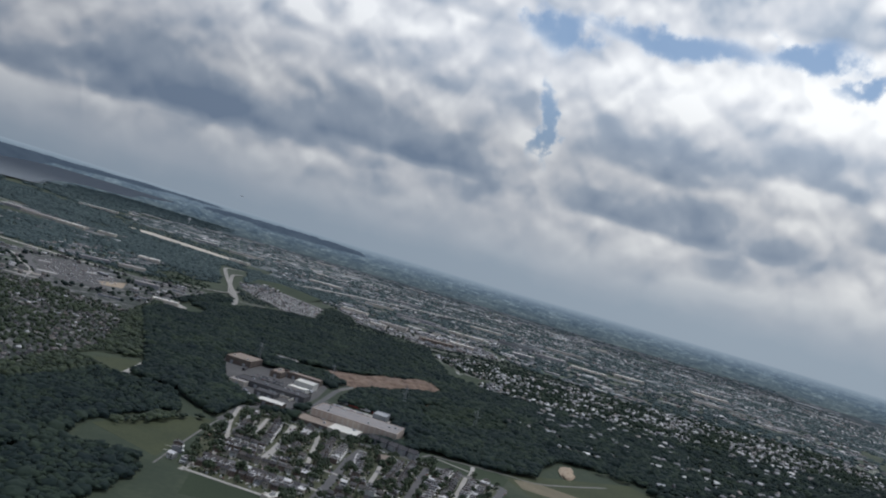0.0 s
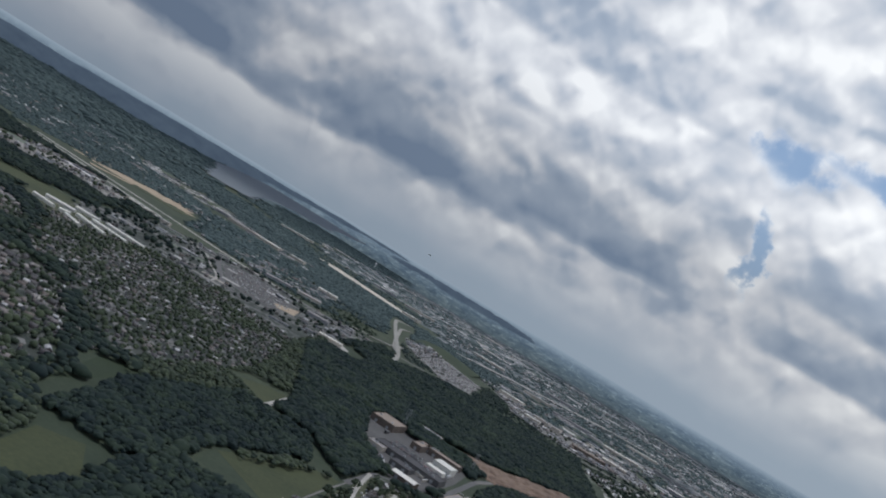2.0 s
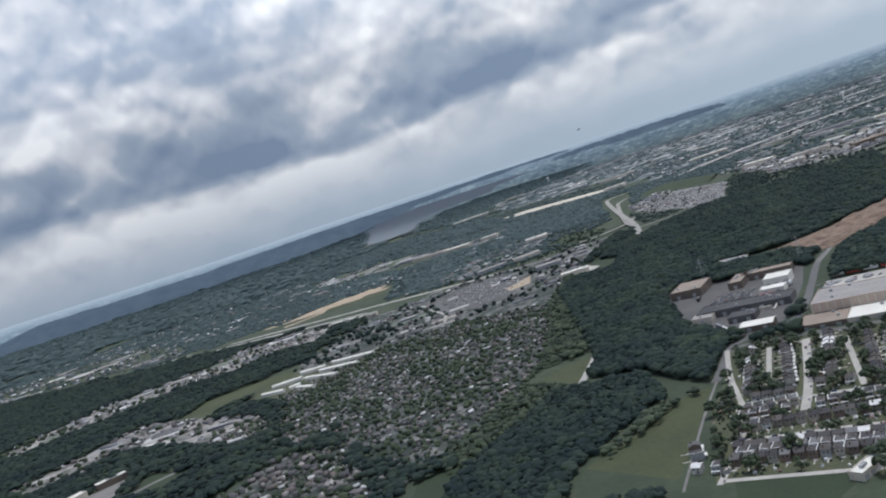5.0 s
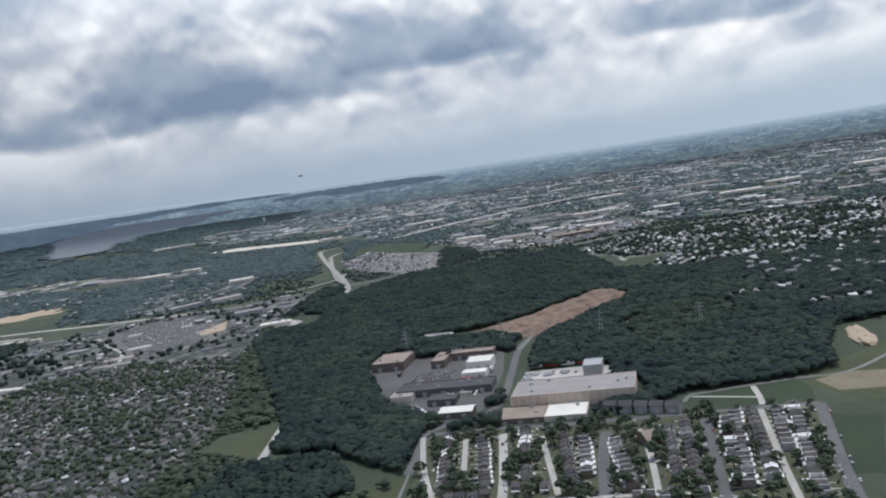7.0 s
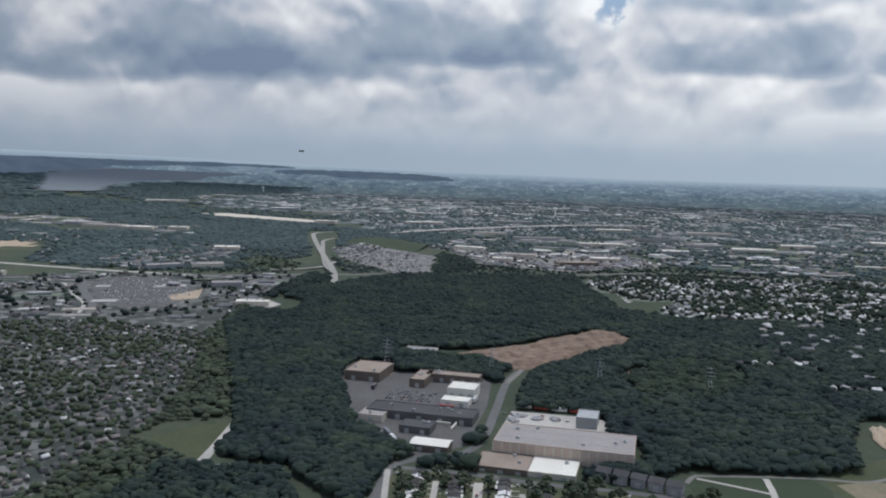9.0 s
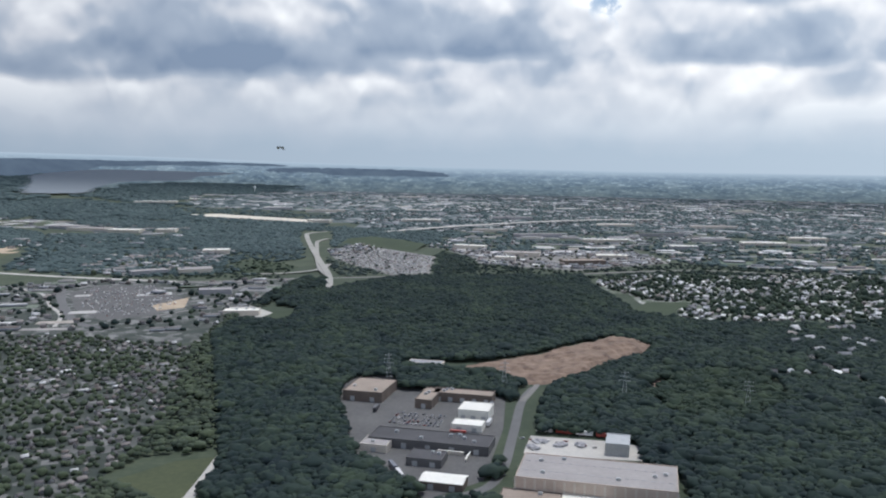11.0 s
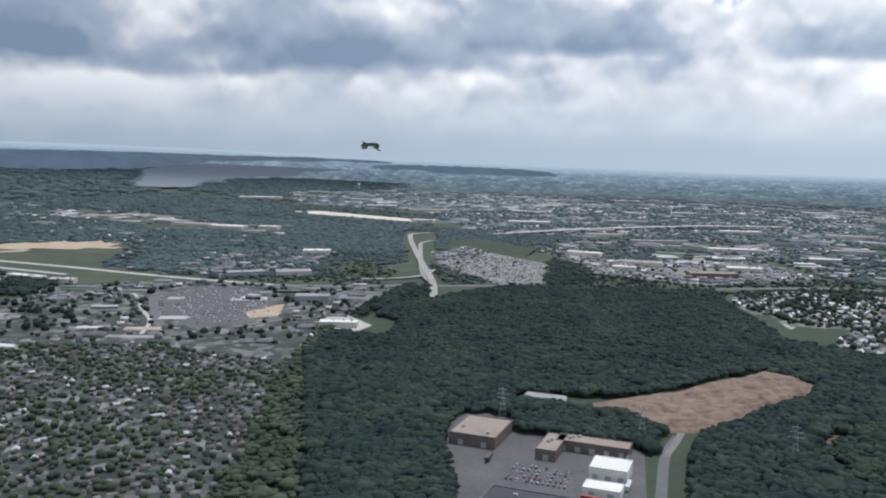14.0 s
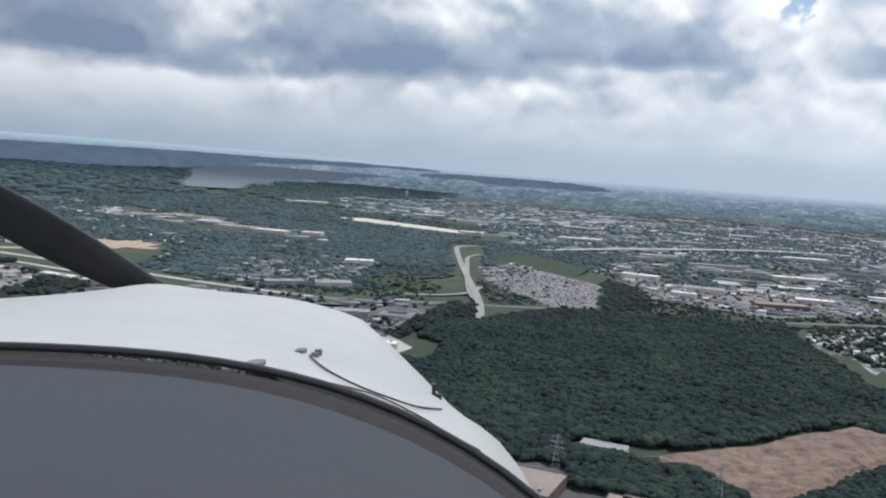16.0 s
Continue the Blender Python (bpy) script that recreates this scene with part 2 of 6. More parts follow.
def sky_material():
    """The cloudy sky as it stands all round: cumulus with grey bases and white tops over a pale layer, by direction from the middle of the place."""
    m = bpy.data.materials.new("cloudy_sky")
    m.use_nodes = True
    nt = m.node_tree
    nt.nodes.remove(nt.nodes["Principled BSDF"])
    out = nt.nodes["Material Output"]
    co = nt.nodes.new("ShaderNodeTexCoord").outputs["Object"]
    nrm = nt.nodes.new("ShaderNodeVectorMath")
    nrm.operation = "NORMALIZE"
    nt.links.new(co, nrm.inputs[0])
    sep = nt.nodes.new("ShaderNodeSeparateXYZ")
    nt.links.new(nrm.outputs[0], sep.inputs[0])
    x, y, z = sep.outputs
    az = calc(nt, "MULTIPLY", calc(nt, "ARCTAN2", x, y), 57.2958)
    el = calc(nt, "MULTIPLY", calc(nt, "ARCSINE", z), 57.2958)
    tall = calc(nt, "MULTIPLY", calc(nt, "MAXIMUM", z, 0.0), 1.0)

    def at(lift=0.0):
        comb = nt.nodes.new("ShaderNodeCombineXYZ")
        for k, v in enumerate((x, y, calc(nt, "ADD", tall, lift))):
            nt.links.new(v, comb.inputs[k])
        return comb.outputs[0]

    def soft(v, lo, hi):
        r = nt.nodes.new("ShaderNodeMapRange")
        r.interpolation_type = "SMOOTHSTEP"
        r.inputs["From Min"].default_value, r.inputs["From Max"].default_value = lo, hi
        nt.links.new(v, r.inputs["Value"])
        return r.outputs[0]

    def heads(scale, lift):
        """Rounded puffs, warped so that no cell shows."""
        warp = nt.nodes.new("ShaderNodeTexNoise")
        warp.inputs["Scale"].default_value, warp.inputs["Detail"].default_value = scale * 0.8, 3
        nt.links.new(at(lift), warp.inputs["Vector"])
        add = nt.nodes.new("ShaderNodeVectorMath")
        add.operation = "MULTIPLY_ADD"
        nt.links.new(warp.outputs["Color"], add.inputs[0])
        add.inputs[1].default_value = (0.9 / scale,) * 3
        nt.links.new(at(lift), add.inputs[2])
        v = nt.nodes.new("ShaderNodeTexVoronoi")
        v.feature = "SMOOTH_F1"
        v.inputs["Scale"].default_value, v.inputs["Detail"].default_value, v.inputs["Roughness"].default_value = scale, 1.5, 0.4
        v.inputs["Smoothness"].default_value = 0.8
        nt.links.new(add.outputs[0], v.inputs["Vector"])
        return v.outputs["Distance"]

    n1, n2, n3 = noise_of(nt, at(), 4.5, 4, 0.42), noise_of(nt, at(), 13.0, 6, 0.52), noise_of(nt, at(0.5), 2.6, 2, 0.5)
    n4 = noise_of(nt, at(0.2), 24.0, 5, 0.55)
    p1, p1up = heads(7.5, 0.0), heads(7.5, 0.03)
    p2, p2up = heads(19.0, 0.0), heads(19.0, 0.012)
    relief = calc(nt, "ADD", calc(nt, "MULTIPLY", calc(nt, "SUBTRACT", p1, p1up), 0.72), calc(nt, "MULTIPLY", calc(nt, "SUBTRACT", p2, p2up), 0.58))
    wob_a = calc(nt, "ADD", calc(nt, "MULTIPLY", calc(nt, "SUBTRACT", n1, 0.5), 9.0), calc(nt, "MULTIPLY", calc(nt, "SUBTRACT", n2, 0.5), 3.0))
    wob_e = calc(nt, "ADD", calc(nt, "MULTIPLY", calc(nt, "SUBTRACT", n2, 0.5), 1.8), calc(nt, "MULTIPLY", calc(nt, "SUBTRACT", p1, 0.45), -2.0))
    wob_b = calc(nt, "ADD", calc(nt, "MULTIPLY", calc(nt, "SUBTRACT", n1, 0.5), 2.6), calc(nt, "MULTIPLY", calc(nt, "SUBTRACT", n2, 0.5), 0.9))
    wide, up, low_el = calc(nt, "ADD", az, wob_a), calc(nt, "ADD", el, wob_e), calc(nt, "ADD", el, wob_b)
    shade = calc(nt, "ADD", calc(nt, "ADD", relief, 0.17), calc(nt, "ADD", calc(nt, "MULTIPLY", calc(nt, "SUBTRACT", n1, 0.5), -0.5), calc(nt, "MULTIPLY", calc(nt, "SUBTRACT", n3, 0.5), 0.4)))
    for a0, e0, e1, ra, dark in CLOUDS:
        u = calc(nt, "ABSOLUTE", calc(nt, "DIVIDE", calc(nt, "SUBTRACT", wide, a0), ra))
        v = calc(nt, "DIVIDE", calc(nt, "SUBTRACT", up, e0), e1 - e0)
        w = calc(nt, "MULTIPLY", soft(u, 1.35, 0.55), calc(nt, "MULTIPLY", soft(low_el, e0 - 0.45, e0 + 0.5), soft(v, 1.25, 0.85)))
        shade = calc(nt, "MULTIPLY_ADD", w, calc(nt, "MULTIPLY", calc(nt, "SUBTRACT", 0.78, v), dark), shade)
    open_sky = 0.0
    for a0, e0, ra, re in GAPS:
        u = calc(nt, "DIVIDE", calc(nt, "SUBTRACT", calc(nt, "ADD", az, calc(nt, "ADD", calc(nt, "MULTIPLY", wob_a, 0.5), calc(nt, "MULTIPLY", calc(nt, "SUBTRACT", n4, 0.5), 7.0))), a0), ra)
        v = calc(nt, "DIVIDE", calc(nt, "SUBTRACT", calc(nt, "ADD", el, calc(nt, "ADD", calc(nt, "MULTIPLY", wob_e, 0.6), calc(nt, "MULTIPLY", calc(nt, "SUBTRACT", n4, 0.5), -3.0))), e0), re)
        d = calc(nt, "ADD", calc(nt, "MULTIPLY", u, u), calc(nt, "MULTIPLY", v, v))
        open_sky = calc(nt, "MAXIMUM", open_sky, soft(d, 2.2, 0.2))
    rim = calc(nt, "MULTIPLY", open_sky, -0.25)
    cloud = ramp(nt, calc(nt, "ADD", shade, rim), [(0.0, (1.04, 1.03, 1.0)), (0.2, (0.745, 0.755, 0.775)), (0.42, (0.44, 0.50, 0.58)), (0.75, (0.26, 0.33, 0.435))])
    blue = ramp(nt, calc(nt, "DIVIDE", el, 30.0), [(0.0, (0.42, 0.52, 0.62)), (0.35, (0.30, 0.43, 0.60)), (0.9, (0.16, 0.29, 0.52))])
    col = mixed(nt, cloud, blue, calc(nt, "MULTIPLY", open_sky, 0.92))
    low = ramp(nt, calc(nt, "DIVIDE", calc(nt, "ADD", el, calc(nt, "MULTIPLY", wob_b, 0.5)), 6.0), [(0.12, (1, 1, 1)), (0.4, (0.72, 0.72, 0.72)), (0.78, (0, 0, 0))])
    veil = ramp(nt, calc(nt, "ADD", calc(nt, "DIVIDE", el, 6.0), calc(nt, "MULTIPLY", calc(nt, "SUBTRACT", n2, 0.5), 0.5)), [(0.0, (0.46, 0.54, 0.615)), (0.3, (0.55, 0.605, 0.665)), (0.8, (0.64, 0.675, 0.71))])
    col = mixed(nt, col, veil, low)
    side = ramp(nt, calc(nt, "DIVIDE", calc(nt, "ADD", az, 180.0), 360.0), [(0.28, (0.66, 0.67, 0.70)), (0.40, (0.70, 0.71, 0.735)), (0.5, (0.91, 0.915, 0.925)), (0.575, (1.04, 1.035, 1.025)), (0.70, (1.0, 1.0, 1.0))])
    em = nt.nodes.new("ShaderNodeEmission")
    high = ramp(nt, calc(nt, "DIVIDE", el, 30.0), [(0.0, (0.88, 0.88, 0.88)), (0.3, (0.92, 0.92, 0.92)), (0.5, (1.3, 1.3, 1.3))])
    nt.links.new(mixed(nt, mixed(nt, col, side, 1.0, "MULTIPLY"), high, 1.0, "MULTIPLY"), em.inputs[0])
    nt.links.new(em.outputs[0], out.inputs[0])
    return m


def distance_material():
    """Far land at the horizon, glowing, with haze painted in: bluer and lighter the farther, with streaks of wood and
    field.
    """
    m = bpy.data.materials.new("far_land_glow")
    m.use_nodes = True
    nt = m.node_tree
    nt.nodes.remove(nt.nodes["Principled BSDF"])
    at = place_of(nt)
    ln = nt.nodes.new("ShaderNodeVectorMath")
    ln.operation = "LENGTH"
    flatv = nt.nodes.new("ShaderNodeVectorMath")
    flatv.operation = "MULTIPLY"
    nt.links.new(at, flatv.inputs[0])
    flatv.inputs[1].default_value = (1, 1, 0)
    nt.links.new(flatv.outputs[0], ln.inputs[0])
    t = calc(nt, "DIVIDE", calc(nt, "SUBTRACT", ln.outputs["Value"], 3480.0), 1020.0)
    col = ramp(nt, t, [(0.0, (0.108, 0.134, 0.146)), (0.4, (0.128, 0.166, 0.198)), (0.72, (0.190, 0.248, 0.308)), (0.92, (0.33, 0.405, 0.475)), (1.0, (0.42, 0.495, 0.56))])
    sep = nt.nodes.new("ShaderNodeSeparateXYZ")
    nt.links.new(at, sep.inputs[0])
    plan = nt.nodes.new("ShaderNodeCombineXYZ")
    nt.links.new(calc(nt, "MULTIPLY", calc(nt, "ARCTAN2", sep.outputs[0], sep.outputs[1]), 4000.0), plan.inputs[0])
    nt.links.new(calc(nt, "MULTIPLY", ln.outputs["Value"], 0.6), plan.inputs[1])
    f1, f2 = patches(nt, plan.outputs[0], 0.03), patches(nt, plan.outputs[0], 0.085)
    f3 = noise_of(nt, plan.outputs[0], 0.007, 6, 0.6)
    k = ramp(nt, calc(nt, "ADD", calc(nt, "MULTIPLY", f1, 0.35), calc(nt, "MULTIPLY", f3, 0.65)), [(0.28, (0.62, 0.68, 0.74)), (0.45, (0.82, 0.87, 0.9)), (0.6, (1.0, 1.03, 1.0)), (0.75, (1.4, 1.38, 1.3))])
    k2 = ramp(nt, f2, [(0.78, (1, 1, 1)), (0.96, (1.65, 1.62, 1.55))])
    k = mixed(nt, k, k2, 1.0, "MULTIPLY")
    # Patches fade into the plain haze colour towards the horizon.
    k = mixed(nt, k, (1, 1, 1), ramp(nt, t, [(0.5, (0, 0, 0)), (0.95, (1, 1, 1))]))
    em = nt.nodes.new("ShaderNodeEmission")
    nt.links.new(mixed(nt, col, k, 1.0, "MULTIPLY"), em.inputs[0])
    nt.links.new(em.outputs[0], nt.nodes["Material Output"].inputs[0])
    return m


def leaf_material(name, dark, mid, light, big=0.012):
    """A canopy: stands of different greens, tree by tree and over whole groups."""
    m, nt, p = nodes_of(name)
    at = place_of(nt)
    r = nt.nodes.new("ShaderNodeNewGeometry").outputs["Random Per Island"]
    f = calc(nt, "ADD", calc(nt, "MULTIPLY", noise_of(nt, at, big, 4), 0.55), calc(nt, "MULTIPLY", noise_of(nt, at, big * 6, 4), 0.3))
    f = calc(nt, "ADD", f, calc(nt, "ADD", calc(nt, "MULTIPLY", r, 0.24), calc(nt, "MULTIPLY", noise_of(nt, at, 0.7, 5), 0.16)))
    nt.links.new(ramp(nt, f, [(0.42, dark), (0.62, mid), (0.85, light)]), p.inputs["Base Color"])
    p.inputs["Roughness"].default_value = 0.95
    p.inputs["Specular IOR Level"].default_value = 0.2
    return m


M["leaf"] = leaf_material("leaf", (0.011, 0.0200, 0.0232), (0.0196, 0.0326, 0.0288), (0.039, 0.057, 0.037))
M["leaf_young"] = leaf_material("leaf_young", (0.014, 0.025, 0.021), (0.024, 0.038, 0.027), (0.043, 0.060, 0.036))
M["leaf_mid"] = leaf_material("leaf_mid", (0.026, 0.040, 0.043), (0.046, 0.064, 0.060), (0.08, 0.10, 0.078))
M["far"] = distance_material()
# The distant town's tones carry a painted blue haze tint.
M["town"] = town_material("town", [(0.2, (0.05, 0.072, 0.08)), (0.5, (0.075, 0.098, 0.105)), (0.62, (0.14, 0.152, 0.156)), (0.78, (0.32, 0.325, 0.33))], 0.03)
M["town_green"] = town_material("town_green", [(0.2, (0.06, 0.08, 0.055)), (0.5, (0.10, 0.12, 0.085)), (0.62, (0.19, 0.195, 0.175)), (0.78, (0.36, 0.36, 0.34))], 0.07)
M["town_dark"] = town_material("town_dark", [(0.2, (0.026, 0.036, 0.030)), (0.5, (0.045, 0.055, 0.046)), (0.62, (0.08, 0.085, 0.08)), (0.8, (0.19, 0.19, 0.185))], 0.09)
M["town_tan"] = town_material("town_tan", [(0.2, (0.07, 0.075, 0.062)), (0.42, (0.13, 0.128, 0.115)), (0.6, (0.22, 0.21, 0.195)), (0.8, (0.36, 0.345, 0.32))], 0.06)
M["glass"], M["ground"], M["water"], M["sky"] = glass_material(), ground_material(), water_material(), sky_material()


# ---- shapes ----
def mesh_of(name, verts, faces, mats, which=None):
    me = bpy.data.meshes.new(name)
    me.from_pydata([tuple(v) for v in verts], [], faces)
    for m in mats if isinstance(mats, (list, tuple)) else [mats]:
        me.materials.append(m)
    if which is not None:
        me.polygons.foreach_set("material_index", np.asarray(which, dtype=np.int32))
    me.update()
    return me


def part(name, shape, material, parent, label="", at=None):
    ob = new(name, mesh_of(name, *shape, material))
    ob.parent = parent
    if at is not None:
        ob.matrix_basis = at
    return tagged(ob, label)


def box(x0, x1, y0, y1, z0, z1):
    v = [(x, y, z) for z in (z0, z1) for x, y in ((x0, y0), (x1, y0), (x1, y1), (x0, y1))]
    return v, [(3, 2, 1, 0), (4, 5, 6, 7), (0, 1, 5, 4), (1, 2, 6, 5), (2, 3, 7, 6), (3, 0, 4, 7)]


def joined(*shapes):
    verts, faces = [], []
    for v, f in shapes:
        n = len(verts)
        verts += list(v)
        faces += [tuple(i + n for i in q) for q in f]
    return verts, faces


def gable(w, d, z0, rise, over=0.35, thick=0.25):
    """A pitched roof, ridge along x, with thickness and eaves."""
    a, b = w / 2 + over, d / 2 + over
    v = []
    for lift in (0, thick):
        v += [(-a, -b, z0 + lift), (a, -b, z0 + lift), (a, 0, z0 + rise + lift), (-a, 0, z0 + rise + lift), (a, b, z0 + lift), (-a, b, z0 + lift)]
    f = [(6, 7, 8, 9), (9, 8, 10, 11), (3, 2, 1, 0), (5, 4, 2, 3), (0, 1, 7, 6), (4, 5, 11, 10), (1, 2, 8, 7), (2, 4, 10, 8), (3, 0, 6, 9), (5, 3, 9, 11)]
    return v, f


def gable_wall(w, d, h, rise):
    a, b = w / 2, d / 2
    v = [(-a, -b, 0), (a, -b, 0), (a, b, 0), (-a, b, 0), (-a, -b, h), (a, -b, h), (a, b, h), (-a, b, h), (-a, 0, h + rise), (a, 0, h + rise)]
    return v, [(0, 1, 5, 4), (2, 3, 7, 6), (1, 2, 6, 9, 5), (3, 0, 4, 8, 7), (3, 2, 1, 0)]


DIP = [(-180, -0.6), (-60, 0.7), (-48, 0.6), (-36, 0.12), (-28, -0.05), (-20, -0.28), (-10, -0.65), (0, -0.92), (12, -1.12), (40, -1.18), (180, -0.6)]


def dip(x, y):
    """Elevation of the hazy horizon, in degrees, by azimuth: set to fit the horizon in the camera's view."""
    return float(np.interp(math.degrees(math.atan2(x, y)), [a for a, e in DIP], [e for a, e in DIP]))


def flat(x, y):
    """Where a place of the true plain lies on the sheet: far land draws in and rises, so that the horizon stays in reach. Returns x, y, z, scale."""
    d = math.hypot(x, y) or 1.0
    if d < 2000:
        return x, y, 0.0, 1.0
    r = 2000 + 2500 * (1 - 2000 / d)
    return x * r / d, y * r / d, EYE * (1 - r / d) + math.tan(radians(dip(x, y))) * r * (1 - 2000 / d), r / d


def inside(x, y, poly):
    hit = np.zeros(np.shape(x), bool)
    for (x0, y0), (x1, y1) in zip(poly, poly[1:] + poly[:1]):
        if y0 != y1:
            hit ^= ((y0 > y) != (y1 > y)) & (x < (x1 - x0) * (y - y0) / (y1 - y0) + x0)
    return hit


def many(name, kinds, rows, mats, soft=False):
    """One mesh of many pieces. kinds: (verts, faces as triangles or quads, material index); rows: kind, x, y, z, turn, sx, sy, sz."""
    allv, loops, starts, which, n, l = [], [], [], [], 0, 0
    kinds = [(np.array(v, float), f, np.array(w)) for v, f, w in kinds]
    for k, x, y, z, turn, sx, sy, sz in rows:
        v, f, w = kinds[int(k)]
        c, s = math.cos(turn), math.sin(turn)
        p = v * (sx, sy, sz)
        allv.append(np.stack([x + c * p[:, 0] - s * p[:, 1], y + s * p[:, 0] + c * p[:, 1], z + p[:, 2]], 1))
        for q in f:
            starts.append(l)
            loops.extend([i + n for i in q])
            l += len(q)
        which.append(w)
        n += len(v)
    me = bpy.data.meshes.new(name)
    me.vertices.add(n)
    me.vertices.foreach_set("co", np.concatenate(allv).ravel())
    me.loops.add(l)
    me.loops.foreach_set("vertex_index", np.array(loops, np.int32))
    me.polygons.add(len(starts))
    me.polygons.foreach_set("loop_start", np.array(starts, np.int32))
    me.polygons.foreach_set("material_index", np.concatenate(which).astype(np.int32))
    if soft:
        me.polygons.foreach_set("use_smooth", np.ones(len(starts), bool))
    for m in mats:
        me.materials.append(m)
    me.update(calc_edges=True)
    return new(name, me)


def crown_shape(seed, level=2, squash=0.8, rough=0.45):
    """A leafy head with lobes and hollows, one unit in radius."""
    bm = bmesh.new()
    bmesh.ops.create_icosphere(bm, subdivisions=level, radius=1)
    for v in bm.verts:
        d = v.co.normalized()
        k = 1 + rough * noise.noise(d * 1.7 + Vector((seed * 9.1, 0, 0))) * 1.6 + rough * noise.noise(d * 4.5 + Vector((0, seed * 5.3, 0)))
        v.co = Vector((d.x * k, d.y * k, d.z * k * squash + 0.75))
    verts, faces = [tuple(v.co) for v in bm.verts], [tuple(v.index for v in f.verts) for f in bm.faces if f.calc_center_median().z > 0.25]
    bm.free()
    return verts, faces, [0] * len(faces)


# ---- sky and ground ----
def sky_dome():
    verts, faces, nu, els = [], [], 96, [-6, -3, 0, 3, 6, 10, 15, 20, 25, 29.5]
    for e in els:
        for i in range(nu):
            a = 2 * math.pi * i / nu
            verts.append((4600 * math.cos(radians(e)) * math.sin(a), 4600 * math.cos(radians(e)) * math.cos(a), 4600 * math.sin(radians(e))))
    for j in range(len(els) - 1):
        for i in range(nu):
            k = (i + 1) % nu
            faces.append((j * nu + k, j * nu + i, (j + 1) * nu + i, (j + 1) * nu + k))
    ob = new("backdrop_sky", mesh_of("backdrop_sky", verts, faces, M["sky"]))
    ob.location = (0, -40, EYE)
    return tagged(ob, "cloudy summer sky with grey cumulus bases and blue gaps", "sky", kind="structure")


def ground_sheet():
    verts, faces, nu = [(0, 0, 0)], [], 180
    ds = [60, 150, 300, 500, 800, 1200, 1600, 2000, 2200, 2500, 2800, 3200, 3700, 4300, 5000, 6000, 7500, 9500, 12500, 17000, 25000, 45000, 120000]
    for d in ds:
        for i in range(nu):
            a = 2 * math.pi * i / nu
            X, Y, Z, s = flat(d * math.sin(a), d * math.cos(a))
            verts.append((X, Y, Z))
    for i in range(nu):
        faces.append((0, 1 + (i + 1) % nu, 1 + i))
    for j in range(len(ds) - 1):
        for i in range(nu):
            k = (i + 1) % nu
            faces.append((1 + j * nu + i, 1 + j * nu + k, 1 + (j + 1) * nu + k, 1 + (j + 1) * nu + i))
    ob = new("ground", mesh_of("ground", verts, faces, M["ground"]))
    return tagged(ob, "wide green and grey plain of suburbs and woods", "ground", kind="structure")


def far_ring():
    """The land past six kilometres as a glowing backdrop, with low ridges."""
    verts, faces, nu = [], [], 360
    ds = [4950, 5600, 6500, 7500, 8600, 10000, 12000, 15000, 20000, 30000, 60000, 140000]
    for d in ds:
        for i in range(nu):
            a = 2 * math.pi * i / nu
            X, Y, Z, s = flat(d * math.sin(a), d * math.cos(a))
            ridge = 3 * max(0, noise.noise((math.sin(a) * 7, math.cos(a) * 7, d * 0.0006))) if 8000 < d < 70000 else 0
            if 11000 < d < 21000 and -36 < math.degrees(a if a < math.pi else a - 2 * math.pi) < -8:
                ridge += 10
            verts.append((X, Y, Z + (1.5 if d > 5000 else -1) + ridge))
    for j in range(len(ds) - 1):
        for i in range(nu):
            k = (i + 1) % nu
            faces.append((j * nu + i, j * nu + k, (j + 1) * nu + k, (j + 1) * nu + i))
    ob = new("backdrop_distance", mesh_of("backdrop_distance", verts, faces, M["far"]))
    return tagged(ob, "glowing backdrop of hazy blue land and low ridges at the horizon", "horizon", kind="structure")


def ridge_material():
    m = bpy.data.materials.new("far_ridge_glow")
    m.use_nodes = True
    nt = m.node_tree
    nt.nodes.remove(nt.nodes["Principled BSDF"])
    # Unlit hills: emission gives them the blue of haze, varied by noise.
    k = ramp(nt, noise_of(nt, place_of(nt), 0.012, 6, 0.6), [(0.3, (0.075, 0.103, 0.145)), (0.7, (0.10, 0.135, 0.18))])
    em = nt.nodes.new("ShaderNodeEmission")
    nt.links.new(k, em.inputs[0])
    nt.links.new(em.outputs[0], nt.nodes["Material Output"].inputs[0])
    return m


